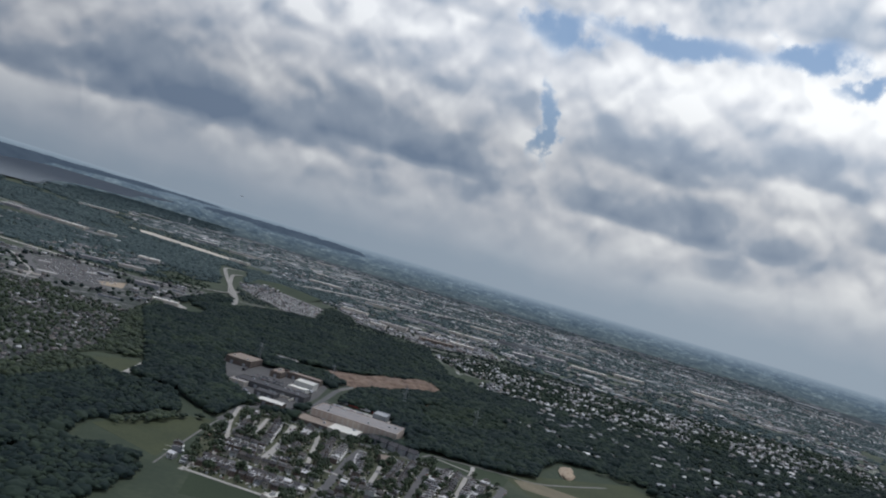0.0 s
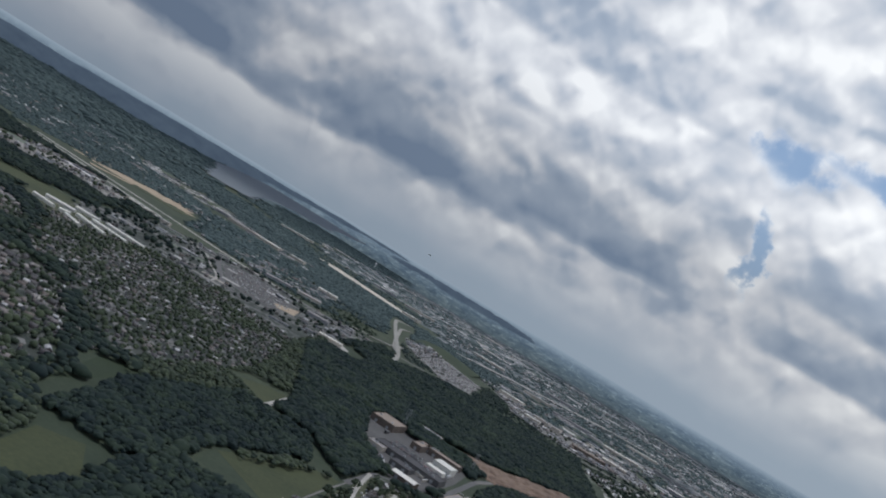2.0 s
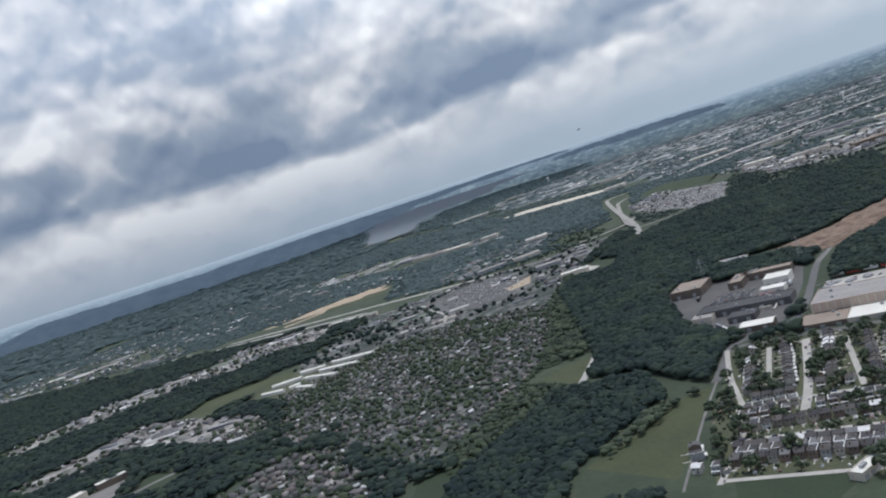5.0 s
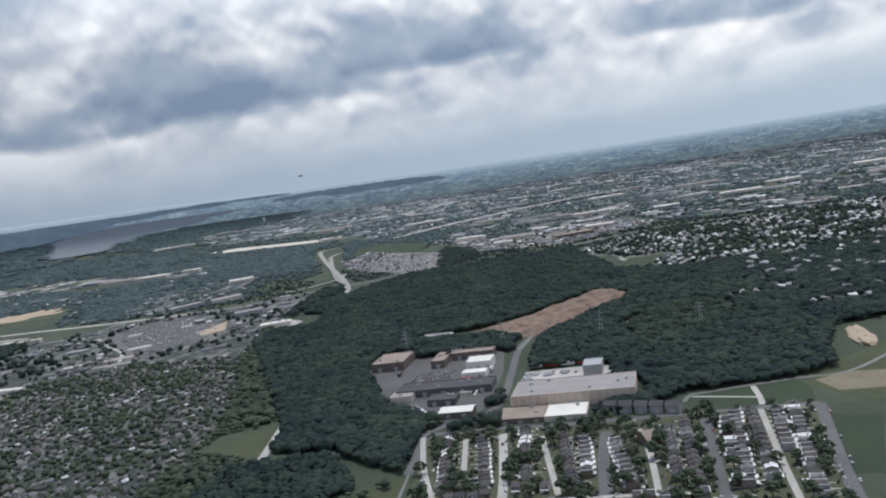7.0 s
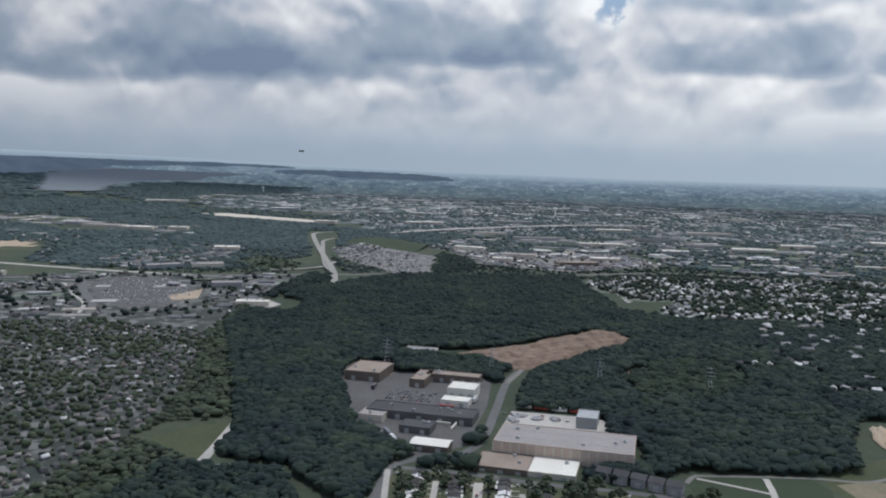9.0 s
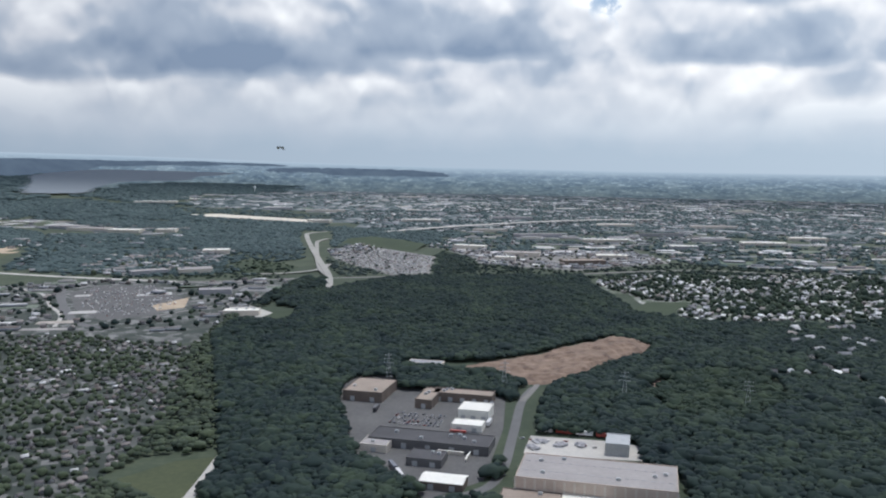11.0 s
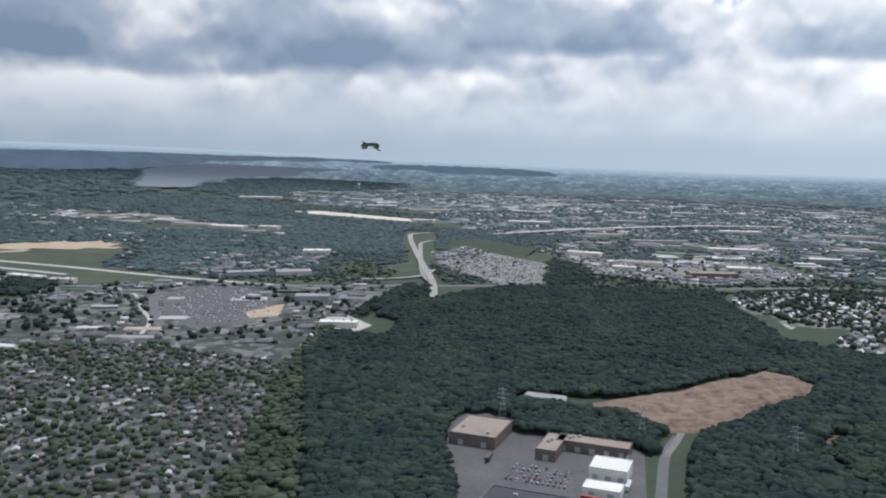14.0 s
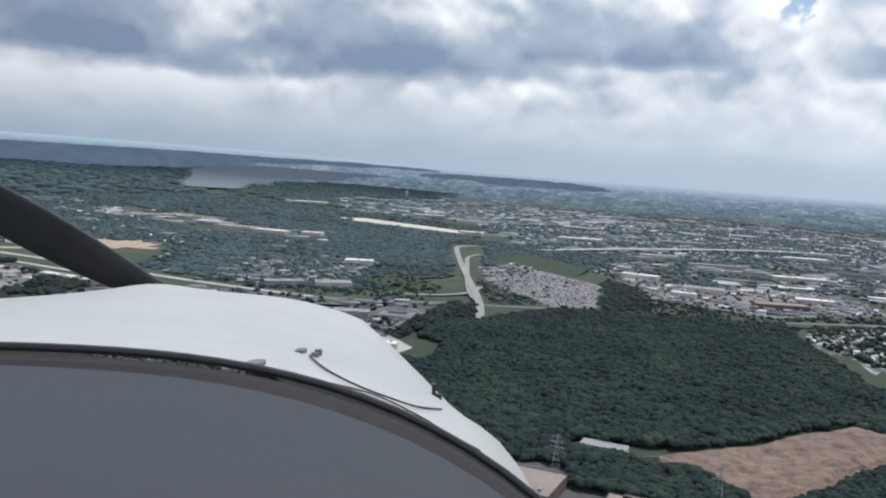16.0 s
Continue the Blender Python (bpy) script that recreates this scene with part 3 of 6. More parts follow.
def ridge(name, a0, a1, d, lows, tops, label):
    """A wooded hill far off: azimuths in degrees, distance along the sheet, elevations of foot and crest."""
    verts, faces, n = [], [], 120

    def along(values, t):
        u = t * (len(values) - 1)
        k = min(int(u), len(values) - 2)
        return values[k] + (values[k + 1] - values[k]) * (u - k)

    for i in range(n + 1):
        t = i / n
        a = radians(a0 + (a1 - a0) * t)
        low = along(lows, t) + 0.05 * noise.noise((t * 25, d * 0.01, 5))
        top = along(tops, t) + 0.06 * noise.noise((t * 30, d * 0.01, 0)) + 0.03 * noise.noise((t * 110, 1, 0))
        top = low + max(top - low, 0.02) * min(1, 8 * t, 8 * (1 - t))
        foot, reach = d, 3000
        while reach < 40000:
            X, Y, Z, q = flat(reach * math.sin(a), reach * math.cos(a))
            if math.degrees(math.atan2(Z - EYE, math.hypot(X, Y))) > low:
                foot = math.hypot(X, Y)
                break
            reach *= 1.02
        for r, e in ((foot - 15, low - 0.1), (foot + 40, low + (top - low) * 0.55), (foot + 90, low + (top - low) * 0.85), (foot + 140, top), (foot + 160, low - 0.3)):
            verts.append((r * math.sin(a), r * math.cos(a), EYE + r * math.tan(radians(e))))
    for i in range(n):
        for k in range(4):
            faces.append((i * 5 + k, i * 5 + 5 + k, i * 5 + 6 + k, i * 5 + 1 + k))
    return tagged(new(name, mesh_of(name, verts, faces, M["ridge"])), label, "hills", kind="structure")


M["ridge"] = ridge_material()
sky_dome()
ground_sheet()
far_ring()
ridge("backdrop_ridge", -53, -5, 4100, [-1.0, -1.15, -1.35, -1.5, -1.62, -1.62, -1.25, -1.18, -1.25, -1.4], [0.28, 0.05, -0.22, -0.42, -0.46, -0.5, -0.62, -0.68, -0.85, -1.2], "long wooded ridge beyond the river in glowing haze blue")
ridge("backdrop_ridge.001", -13, 2, 4000, [-1.6, -1.6, -1.65, -1.7], [-1.2, -1.05, -1.1, -1.2, -1.5], "low wooded bank of the river in glowing haze blue")



def sheet(name, poly, lift, material, label, category, step=0):
    """A flat patch of ground, draped on the sheet, with an edge."""
    top = [flat(x, y) for x, y in poly]
    n = len(top)
    verts = [(x, y, z + lift) for x, y, z, s in top] + [(x, y, z - 0.5) for x, y, z, s in top]
    faces = [tuple(range(n))] + [(i, i + n, (i + 1) % n + n, (i + 1) % n) for i in range(n)]
    area = sum(a[0] * b[1] - b[0] * a[1] for a, b in zip(poly, poly[1:] + poly[:1]))
    if area < 0:
        faces = [tuple(reversed(f)) for f in faces]
    return tagged(new(name, mesh_of(name, verts, faces, material)), label, category, kind="structure")


def smooth_line(points, n=6):
    out = []
    p = [points[0]] + list(points) + [points[-1]]
    for a, b, c, d in zip(p, p[1:], p[2:], p[3:]):
        for i in range(n):
            t = i / n
            out.append(tuple(0.5 * (2 * b[k] + (c[k] - a[k]) * t + (2 * a[k] - 5 * b[k] + 4 * c[k] - d[k]) * t * t + (3 * b[k] - a[k] - 3 * c[k] + d[k]) * t ** 3) for k in range(len(b))))
    return out + [tuple(points[-1])]


def road(name, points, width, lift, material, label, category="road", thick=0.35):
    """A paved strip along a line of (x, y) or (x, y, height)."""
    line = smooth_line(points)
    verts, faces = [], []
    for i, q in enumerate(line):
        a, b = line[max(i - 1, 0)], line[min(i + 1, len(line) - 1)]
        t = Vector((b[0] - a[0], b[1] - a[1])).normalized()
        for side in (1, -1):
            X, Y, Z, s = flat(q[0] - side * t.y * width / 2, q[1] + side * t.x * width / 2)
            h = lift + (q[2] if len(q) > 2 else 0)
            verts += [(X, Y, Z + h), (X, Y, Z + h - thick - 0.3)]
    for i in range(len(line) - 1):
        k = 4 * i
        faces += [(k, k + 2, k + 6, k + 4), (k, k + 4, k + 5, k + 1), (k + 2, k + 3, k + 7, k + 6), (k + 1, k + 5, k + 7, k + 3)]
    return tagged(new(name, mesh_of(name, verts, faces, material)), label, category, kind="structure")


# ---- roads and open land ----
road("road", [(-42, 470), (-36, 505), (-31, 543), (-19, 557), (17, 574), (33, 608), (47, 682), (61, 762), (76, 805)], 7, 0.12, M["asphalt"], "grey two-lane road bending past the works")
sheet("pavement.010", [(50, 640), (59, 676), (111, 665), (134, 655), (130, 625), (108, 628)], 0.06, M["concrete"], "pale concrete yard behind the warehouse", "pavement")
sheet("pavement", [(-66, 632), (-84, 730), (-92, 760), (-92, 812), (-84, 838), (-20, 850), (48, 770), (40, 690), (20, 590), (-15, 560), (-35, 590)], 0.06, M["lot"], "worn grey asphalt yard between the works buildings", "pavement")
sheet("field", [(-45, 463), (-73, 452), (-98, 418), (-126, 361), (-63, 317), (-54, 381)], 0.05, M["meadow"], "dry mown meadow beside the housing", "field")
sheet("field.001", [(-210, 590), (-183, 622), (-158, 630), (-154, 591), (-160, 548)], 0.05, M["meadow"], "small dry field by the wood", "field")
sheet("field.002", [(-32, 302), (-11, 300), (25, 289), (38, 285), (25, 273), (12, 255), (-30, 250)], 0.05, M["grass"], "green playing field beside the housing", "field")
sheet("field.003", [(232, 462), (263, 445), (221, 361), (205, 368)], 0.05, M["grass"], "mown green sports field", "field")
sheet("field.004", [(238, 1160), (282, 1239), (347, 1235), (293, 1150)], 0.05, M["grass"], "bright green lawn at the wood's edge", "field")
bank_front, bank_back = [(-232, 1900), (-184, 1945), (-120, 1880), (-60, 1812)], [(-215, 2030), (-165, 2080), (-95, 2010), (-35, 1920)]
tagged(new("field.005", mesh_of("field.005", [(x, y, 0.1) for x, y in bank_front] + [(x, y, 6.0) for x, y in bank_back] + [(x, y + 25, 0) for x, y in bank_back],
    [(i + 4 * k, i + 1 + 4 * k, i + 5 + 4 * k, i + 4 + 4 * k) for k in range(2) for i in range(3)], M["grass"])), "pale green slope behind the car park", "field", kind="structure")
sheet("pavement.001", [(-242, 1839), (-184, 1955), (-13, 1743), (-22, 1507), (-86, 1479), (-199, 1670)], 0.06, M["car_park"], "wide pale car park full of cars", "pavement")
sheet("pavement.002", [(-19, 1932), (151, 1800), (388, 1857), (433, 1660), (232, 1546), (67, 1637), (60, 1720)], 0.06, M["car_park"], "pale yards of the far trading estate", "pavement")
sheet("pavement.003", [(-828, 2892), (-750, 2940), (-338, 2668), (-395, 2612), (-790, 2825)], 3.0, M["pale_ground"], "long pale bright strip of bare ground", "pavement")
road("road.001", [(-420, 1400), (-309, 1416), (-226, 1446), (-172, 1450), (-85, 1467), (131, 1482), (432, 1560), (644, 1500), (900, 1480)], 11, 0.12, M["car_park"], "grey dual carriageway along the wood")
road("road.002", [(-168, 1307, 2), (-186, 1440, 6), (-228, 1640, 4), (-283, 1905, 1), (-330, 2150, 1), (-336, 2235, 1), (-300, 2290, 1)], 11, 0.2, M["slab"], "curved pale concrete slip road on a bank")
road("road.011", [(-186, 1440, 5), (-214, 1540, 4), (-246, 1733, 3), (-270, 1900, 2), (-282, 2000, 2), (-268, 2070, 2)], 9, 0.3, M["slab"], "second curved carriageway of the slip road")
road("road.012", [(-330, 1490, 0), (-262, 1490, 2), (-215, 1530, 3), (-205, 1600, 3)], 9, 0.22, M["slab"], "loop from the dual carriageway to the slip road")
road("road.003", [(-150, 2291, 2), (80, 2456, 9), (417, 2728, 10), (700, 2850, 9)], 27, 0.3, M["concrete"], "far pale motorway")
SHORE = [(-1950, 4080), (-2300, 4850), (-2900, 6200), (-3250, 6950), (-3700, 8600), (-3950, 10800), (-3700, 13500), (-3000, 12800), (-2350, 9800), (-2250, 8100), (-1950, 6750), (-2150, 6300), (-2150, 5850), (-1950, 4950), (-1720, 4200)]


def mound():
    line = [(0, 868), (20, 878), (52, 900), (100, 928), (143, 972), (183, 998), (222, 965), (203, 925), (171, 895), (145, 868), (120, 836), (87, 815), (68, 813), (50, 842), (25, 856)]
    xs, ys = np.meshgrid(np.arange(5, 235, 2.5), np.arange(800, 1005, 2.5))
    verts, keep = [], []
    edge = np.array(line, float)
    seg = np.roll(edge, -1, 0) - edge
    for x, y in zip(xs.ravel(), ys.ravel()):
        p = np.array([x, y])
        t = np.clip(((p - edge) * seg).sum(1) / (seg * seg).sum(1), 0, 1)
        d = np.hypot(*(edge + t[:, None] * seg - p).T).min()
        if not inside(np.array(x), np.array(y), line):
            d = -d
        d += 3 * noise.noise((x * 0.05, y * 0.05, 0))
        e = min(max((x - 85) / 80, 0), 1)
        e = e * e * (3 - 2 * e)
        k = max(d, 0)
        h = (2.6 + 9.5 * e * (0.8 + 0.6 * noise.noise((x * 0.018, y * 0.018, 4)))) * (1 - math.exp(-k / (6 + 9 * e)))
        h += (2.6 * noise.noise((x * 0.035, y * 0.05, 3)) + 1.2 * noise.noise((x * 0.12, y * 0.14, 1))) * min(k / 7, 1)
        h -= 7.0 * max(0, 0.16 - abs(noise.noise((x * 0.03 + y * 0.022, y * 0.035 - x * 0.012, 9)))) * min(k / 5, 1)
        h = max(h + 0.55 * math.sin(h * 2.1 + 2 * noise.noise((x * 0.02, y * 0.02, 7))), 0.05)
        verts.append((x, y, h + 0.2 if d > 0 else -0.6))
        keep.append(d > -3)
    w, faces = xs.shape[1], []
    for j in range(xs.shape[0] - 1):
        for i in range(w - 1):
            q = (j * w + i, j * w + i + 1, (j + 1) * w + i + 1, (j + 1) * w + i)
            if any(keep[k] for k in q):
                faces.append(q)
    ob = new("spoil_mound", mesh_of("spoil_mound", verts, faces, M["earth"]))
    return tagged(ob, "bare brown earth spoil heap among trees", "spoil heap")


mound()


def sand_mound(x, y, sx, sy, h, turn):
    v, f, w = crown_shape(31, 3, 0.5, 0.3)
    ob = new("sand_mound", mesh_of("sand_mound", [(p[0] * sx, p[1] * sy, (p[2] - 0.6) * h) for p in v], f, M["sand"]))
    ob.matrix_basis = pose(x, y, 0, 0, 0, turn)
    return tagged(ob, "bare pale sand heap at the wood's edge", "sand heap")


sand_mound(338, 620, 8, 32, 6, -14)


# ---- works buildings ----
def works_building(name, x, y, w, d, h, turn, wall, roof, label, doors=0, units=0, bays=0, slope=0.0, group="works buildings"):
    """A flat or pitched shed: walls, roof slab with parapet, doors along the front, units on the roof, wall piers."""
    X, Y, Z, s = flat(x, y)
    ob = tagged(new(name), label, "building", group)
    ob.matrix_basis = pose(X, Y, Z, 0, 0, turn) @ Matrix.Scale(s, 4)
    a, b = w / 2, d / 2
    if slope:
        part("wall", gable_wall(w, d, h, slope), wall, ob)
        part("roof", gable(w, d, h, slope, 0.5), roof, ob)
    else:
        part("wall", box(-a, a, -b, b, -0.3, h), wall, ob)
        part("roof", box(-a + 0.35, a - 0.35, -b + 0.35, b - 0.35, h + 0.004, h + 0.2), roof, ob)
        part("parapet", joined(box(-a - 0.1, a + 0.1, -b - 0.1, -b + 0.3, h - 0.3, h + 0.7), box(-a - 0.1, a + 0.1, b - 0.3, b + 0.1, h - 0.3, h + 0.7), box(-a - 0.1, -a + 0.3, -b + 0.3, b - 0.3, h - 0.3, h + 0.7), box(a - 0.3, a + 0.1, -b + 0.3, b - 0.3, h - 0.3, h + 0.7)), wall, ob)
    for i in range(doors):
        u = -a + w * (i + 0.5) / doors
        part("loading_door", box(u - 1.8, u + 1.8, -b - 0.12, -b + 0.05, 0, min(4, h * 0.7)), M["metal_grey"], ob)
    for i in range(bays + 1 if bays else 0):
        u = -a + w * i / bays
        part("pier", box(u - 0.6, u + 0.6, -b - 0.5, -b - 0.02, 0, h - 0.4), M["wall_pale"], ob)
    pick = random.Random(int(abs(x) * 7 + abs(y)))
    for i in range(units):
        u, v = pick.uniform(-a + 3, a - 3), pick.uniform(-b + 3, b - 3)
        part("roof_unit", joined(box(u - 1.3, u + 1.3, v - 1, v + 1, h + 0.2, h + 1.7), box(u - 0.8, u + 0.8, v - 0.6, v + 0.6, h + 1.7, h + 2.0)), M["metal_grey"], ob)
    if name == "warehouse":
        for row in (-0.18, 0.2):
            for i in range(18):
                u = -a + 4 + (w - 8) * i / 17
                part("skylight", box(u - 1.5, u + 1.5, d * row - 0.35, d * row + 0.35, h + 0.2, h + 0.34), M["wall_grey"], ob)
    return ob


TURN = -14.6
works_building("warehouse", 89, 577, 95, 42, 11, TURN, M["wall_russet"], M["roof_tan"], "long warehouse with pale tan roof and piered wall", 6, 6, 16)
works_building("workshop", 44.3, 551.1, 35.6, 29.6, 3.4, TURN, M["wall_brick"], M["roof_brown"], "low brown-roofed annexe of the warehouse", 3, 2)
works_building("workshop.001", 76.9, 542.6, 31, 29.6, 3.4, TURN, M["wall_pale"], M["roof_white"], "low bright white-roofed annexe of the warehouse", 2, 1)
works_building("storage_shed", 116, 645, 16, 22, 8, TURN, M["metal_grey"], M["metal_grey"], "grey metal storage block behind the warehouse", 1)
works_building("factory_block", -66, 780, 34, 42, 8, TURN, M["wall_brick"], M["roof_brown"], "brown brick factory block with flat tan roof", 2, 2)
works_building("factory_block.001", 13, 764, 50, 15, 7, TURN, M["wall_brick"], M["roof_brown"], "long brown-roofed wing of the factory", 5, 3)
works_building("factory_block.002", -16, 758, 14, 36, 7, TURN, M["wall_brick"], M["roof_brown"], "brown-roofed side wing of the factory", 1, 2)
works_building("white_shed", 21, 720, 24, 22, 8, TURN, M["roof_white"], M["roof_white"], "tall white-clad shed with white roof", 3)
works_building("white_shed.001", 14, 690, 23, 14, 5, TURN, M["roof_white"], M["roof_white"], "low white-clad shed with white roof", 2)
works_building("long_hall", -13, 655, 86, 24, 6, TURN, M["wall_dark"], M["roof_dark"], "long dark flat-roofed hall", 5, 6)
works_building("long_hall.001", -16, 622, 24, 18, 5, TURN, M["wall_dark"], M["roof_dark"], "dark flat-roofed workshop beside the long hall", 2, 2)
works_building("beige_shed", -51, 649, 19, 18, 5, TURN, M["wall_pale"], M["roof_tan"], "small beige flat-roofed shed", 1, 1)
works_building("white_hall", -5, 581, 27, 15, 5, TURN, M["wall_brick"], M["roof_white"], "hall with a bright white low-pitched roof", 2, slope=1.6)
works_building("low_building", -20, 874, 33, 13, 5, TURN, M["wall_pale"], M["wall_grey"], "low pale flat-roofed building beside the spoil heap", 3)

# ---- more roads, lanes and open land ----
road("lane", [(61, 762), (72, 790), (80, 814)], 5, 0.2, M["car_park"], "pale dirt track up to the spoil heap")
road("lane.001", [(-1, 521), (-6, 440)], 4, 0.12, M["concrete"], "pale concrete back lane between house rows")
road("lane.002", [(26, 520), (19, 430), (12, 380)], 6, 0.12, M["concrete"], "pale concrete street between house rows")
road("lane.003", [(52, 503), (49, 400)], 4, 0.12, M["concrete"], "narrow pale back lane")
road("lane.004", [(117, 486), (113, 440), (104, 385)], 4, 0.12, M["concrete"], "narrow pale back lane by the chapel")
road("road.004", [(162, 486), (137, 370), (122, 300)], 6.5, 0.12, M["asphalt"], "grey residential street with parked cars")
road("lane.005", [(202, 490), (177, 385), (165, 330)], 4, 0.12, M["concrete"], "narrow pale back lane")
road("road.005", [(239, 480), (204, 371), (185, 300), (165, 240)], 7.5, 0.12, M["asphalt"], "grey residential street along the sports field")
road("road.006", [(96, 492), (83, 437), (68, 346), (54, 282), (34, 235)], 7.5, 0.12, M["asphalt"], "wide grey residential street")
road("lane.006", [(-30, 404), (19, 400), (75, 387), (120, 374)], 4, 0.14, M["concrete"], "pale cross street")
road("lane.007", [(-33, 352), (-21, 352), (45, 338), (62, 330), (120, 315)], 4, 0.14, M["concrete"], "pale cross street")
road("lane.008", [(-38, 304), (28, 287), (52, 280)], 4, 0.14, M["concrete"], "pale lane along the playing field")
road("lane.009", [(-40, 300), (-28, 350), (-24, 400), (-31, 470), (-33, 540)], 4, 0.14, M["concrete"], "pale edge street of the housing")
road("lane.010", [(-33, 545), (20, 535), (60, 522), (115, 510), (160, 500), (240, 482)], 6, 0.14, M["asphalt"], "grey street along the top of the housing")
road("lane.011", [(-60, 300), (-50, 404), (-40, 480)], 1.8, 0.1, M["car_park"], "worn dirt track beside the meadow")
road("lane.012", [(-159, 540), (-130, 540), (-101, 535)], 5, 0.12, M["concrete"], "short concrete road through the trees")
road("lane.013", [(-158, 540), (-156, 580), (-155, 632)], 7, 0.12, M["concrete"], "short concrete road through the trees")
sheet("field.006", [(160, 530), (172, 543), (244, 545), (250, 520), (240, 488), (205, 497), (160, 505)], 0.05, M["grass"], "mown green with paths beside the wood", "field")
road("footpath", [(169, 536), (190, 524), (211, 511)], 2.6, 0.14, M["concrete"], "pale concrete footpath across the green")
road("footpath.001", [(206, 496), (211, 515), (215, 538)], 4.2, 0.16, M["concrete"], "broad pale concrete footpath")
road("footpath.002", [(160, 527), (168, 539), (180, 541), (244, 541), (284, 537), (327, 562), (380, 600)], 3.5, 0.12, M["car_park"], "pale path along the wood's edge")
sheet("field.007", [(250, 520), (258, 548), (330, 590), (420, 640), (470, 560), (380, 480), (270, 470)], 0.05, M["meadow"], "rough green by the sand pit", "field")
sheet("pavement.004", [(262, 500), (258, 530), (285, 538), (330, 520), (300, 490)], 0.1, M["plot"], "rough olive and tan building plot", "pavement")
sheet("field.008", [(-194, 222), (-167, 238), (-144, 198), (-148, 151), (-185, 160)], 0.05, M["meadow"], "dry grass meadow in the copse", "field")
sheet("field.009", [(-242, 297), (-225, 400), (-202, 463), (-195, 520), (-215, 520), (-262, 400)], 0.05, M["grass"], "strip of grass between copse and houses", "field")
sheet("field.010", [(-228, 1057), (-229, 1155), (-189, 1167), (-187, 1077)], 0.05, M["grass"], "small green paddock at the wood", "field")
sheet("field.011", [(-385, 1600), (-358, 1683), (-258, 1584), (-260, 1483), (-333, 1485)], 0.05, M["grass"], "green field beside the slip road", "field")
sheet("pavement.005", [(-540, 1290), (-528, 1350), (-445, 1366), (-388, 1281), (-345, 1225), (-361, 1128), (-415, 1088), (-480, 1165)], 0.06, M["lot"], "large grey car park with rounded ends", "pavement")
road("road.014", [(-600, 1420), (-572, 1340), (-535, 1250), (-490, 1160), (-436, 1072), (-380, 1040)], 12, 0.14, M["asphalt"], "grey road curving round the car park")
road("lane.014", [(-640, 1330), (-585, 1290), (-556, 1250), (-520, 1185), (-478, 1120), (-455, 1050)], 5, 0.16, M["concrete"], "pale curved lane beside the car park")
road("road.015", [(-322, 1310), (-300, 1362), (-268, 1368), (-250, 1340), (-262, 1270), (-300, 1200), (-370, 1110)], 6, 0.16, M["car_park"], "pale service loop below the slip road")
sheet("pavement.011", [(-284, 1182), (-258, 1196), (-219, 1145), (-236, 1088), (-262, 1120)], 0.07, M["concrete"], "pale yard at the wood's edge", "pavement")
sheet("pavement.012", [(-700, 1583), (-668, 1632), (-606, 1530), (-626, 1468)], 0.07, M["car_park"], "pale yard of low sheds", "pavement")
sheet("pavement.006", [(-389, 1191), (-358, 1258), (-342, 1178), (-370, 1156)], 0.14, M["sand"], "pale bare lot", "pavement")
sheet("pavement.007", [(-617, 1648), (-594, 1753), (-555, 1831), (-477, 1835), (-427, 1773), (-408, 1624), (-423, 1546), (-477, 1513), (-527, 1454)], 0.06, M["car_park"], "pale yards of a retail park", "pavement")
sheet("field.012", [(-1148, 1714), (-1008, 1831), (-987, 1669), (-1067, 1608)], 0.3, M["sand"], "tan bare field", "field")
sheet("field.013", [(-987, 1669), (-1008, 1831), (-860, 1800), (-840, 1680)], 0.3, M["meadow"], "pale green field", "field")
road("road.007", [(-3300, 1960), (-2342, 1840), (-2131, 1804), (-1937, 1769), (-1812, 1736), (-1474, 1672), (-1312, 1640), (-1092, 1583), (-888, 1525), (-783, 1497), (-675, 1462), (-560, 1430), (-420, 1400)], 13, 0.3, M["concrete"], "pale motorway through the western woods")
road("road.008", [(-1560, 1660), (-1312, 1606), (-1092, 1543), (-976, 1496), (-880, 1462), (-828, 1447), (-760, 1425)], 11, 0.3, M["concrete"], "second pale carriageway of the motorway")
road("road.013", [(-1500, 1640), (-1330, 1590), (-1092, 1520), (-960, 1466), (-840, 1422)], 7, 0.28, M["asphalt"], "grey service road beside the motorway")
road("road.009", [(380, 1083), (470, 1240), (582, 1436), (640, 1510)], 10, 0.2, M["concrete"], "straight pale street through the eastern suburb")
road("road.010", [(0, 2020), (300, 2080), (700, 2050), (1200, 1950)], 14, 0.3, M["concrete"], "far railway sidings and road")
sheet("pavement.008", [(-45, 1905), (80, 2300), (900, 2350), (1300, 1900), (700, 1850), (430, 1860), (150, 1810)], 0.05, M["lot"], "grey railway and industrial yards", "pavement")

def draped(name, poly, lift, material, label, category, step=120):
    """A wide patch of far land that follows the rising sheet."""
    x0, x1 = min(p[0] for p in poly), max(p[0] for p in poly)
    y0, y1 = min(p[1] for p in poly), max(p[1] for p in poly)
    xs, ys = np.arange(x0, x1 + step, step), np.arange(y0, y1 + step, step)
    verts = []
    for y in ys:
        for x in xs:
            X, Y, Z, s = flat(x, y)
            verts.append((X, Y, Z + lift))
    n = len(xs)
    faces = [(j * n + i, j * n + i + 1, (j + 1) * n + i + 1, (j + 1) * n + i) for j in range(len(ys) - 1) for i in range(n - 1)
             if inside(np.array(xs[i] + step / 2), np.array(ys[j] + step / 2), poly)]
    return tagged(new(name, mesh_of(name, verts, faces, material)), label, category, kind="structure")


draped("water", smooth_line(SHORE + SHORE[:1], 5)[:-1], 7.0, M["water"], "broad grey river in the distance", "river", 60)
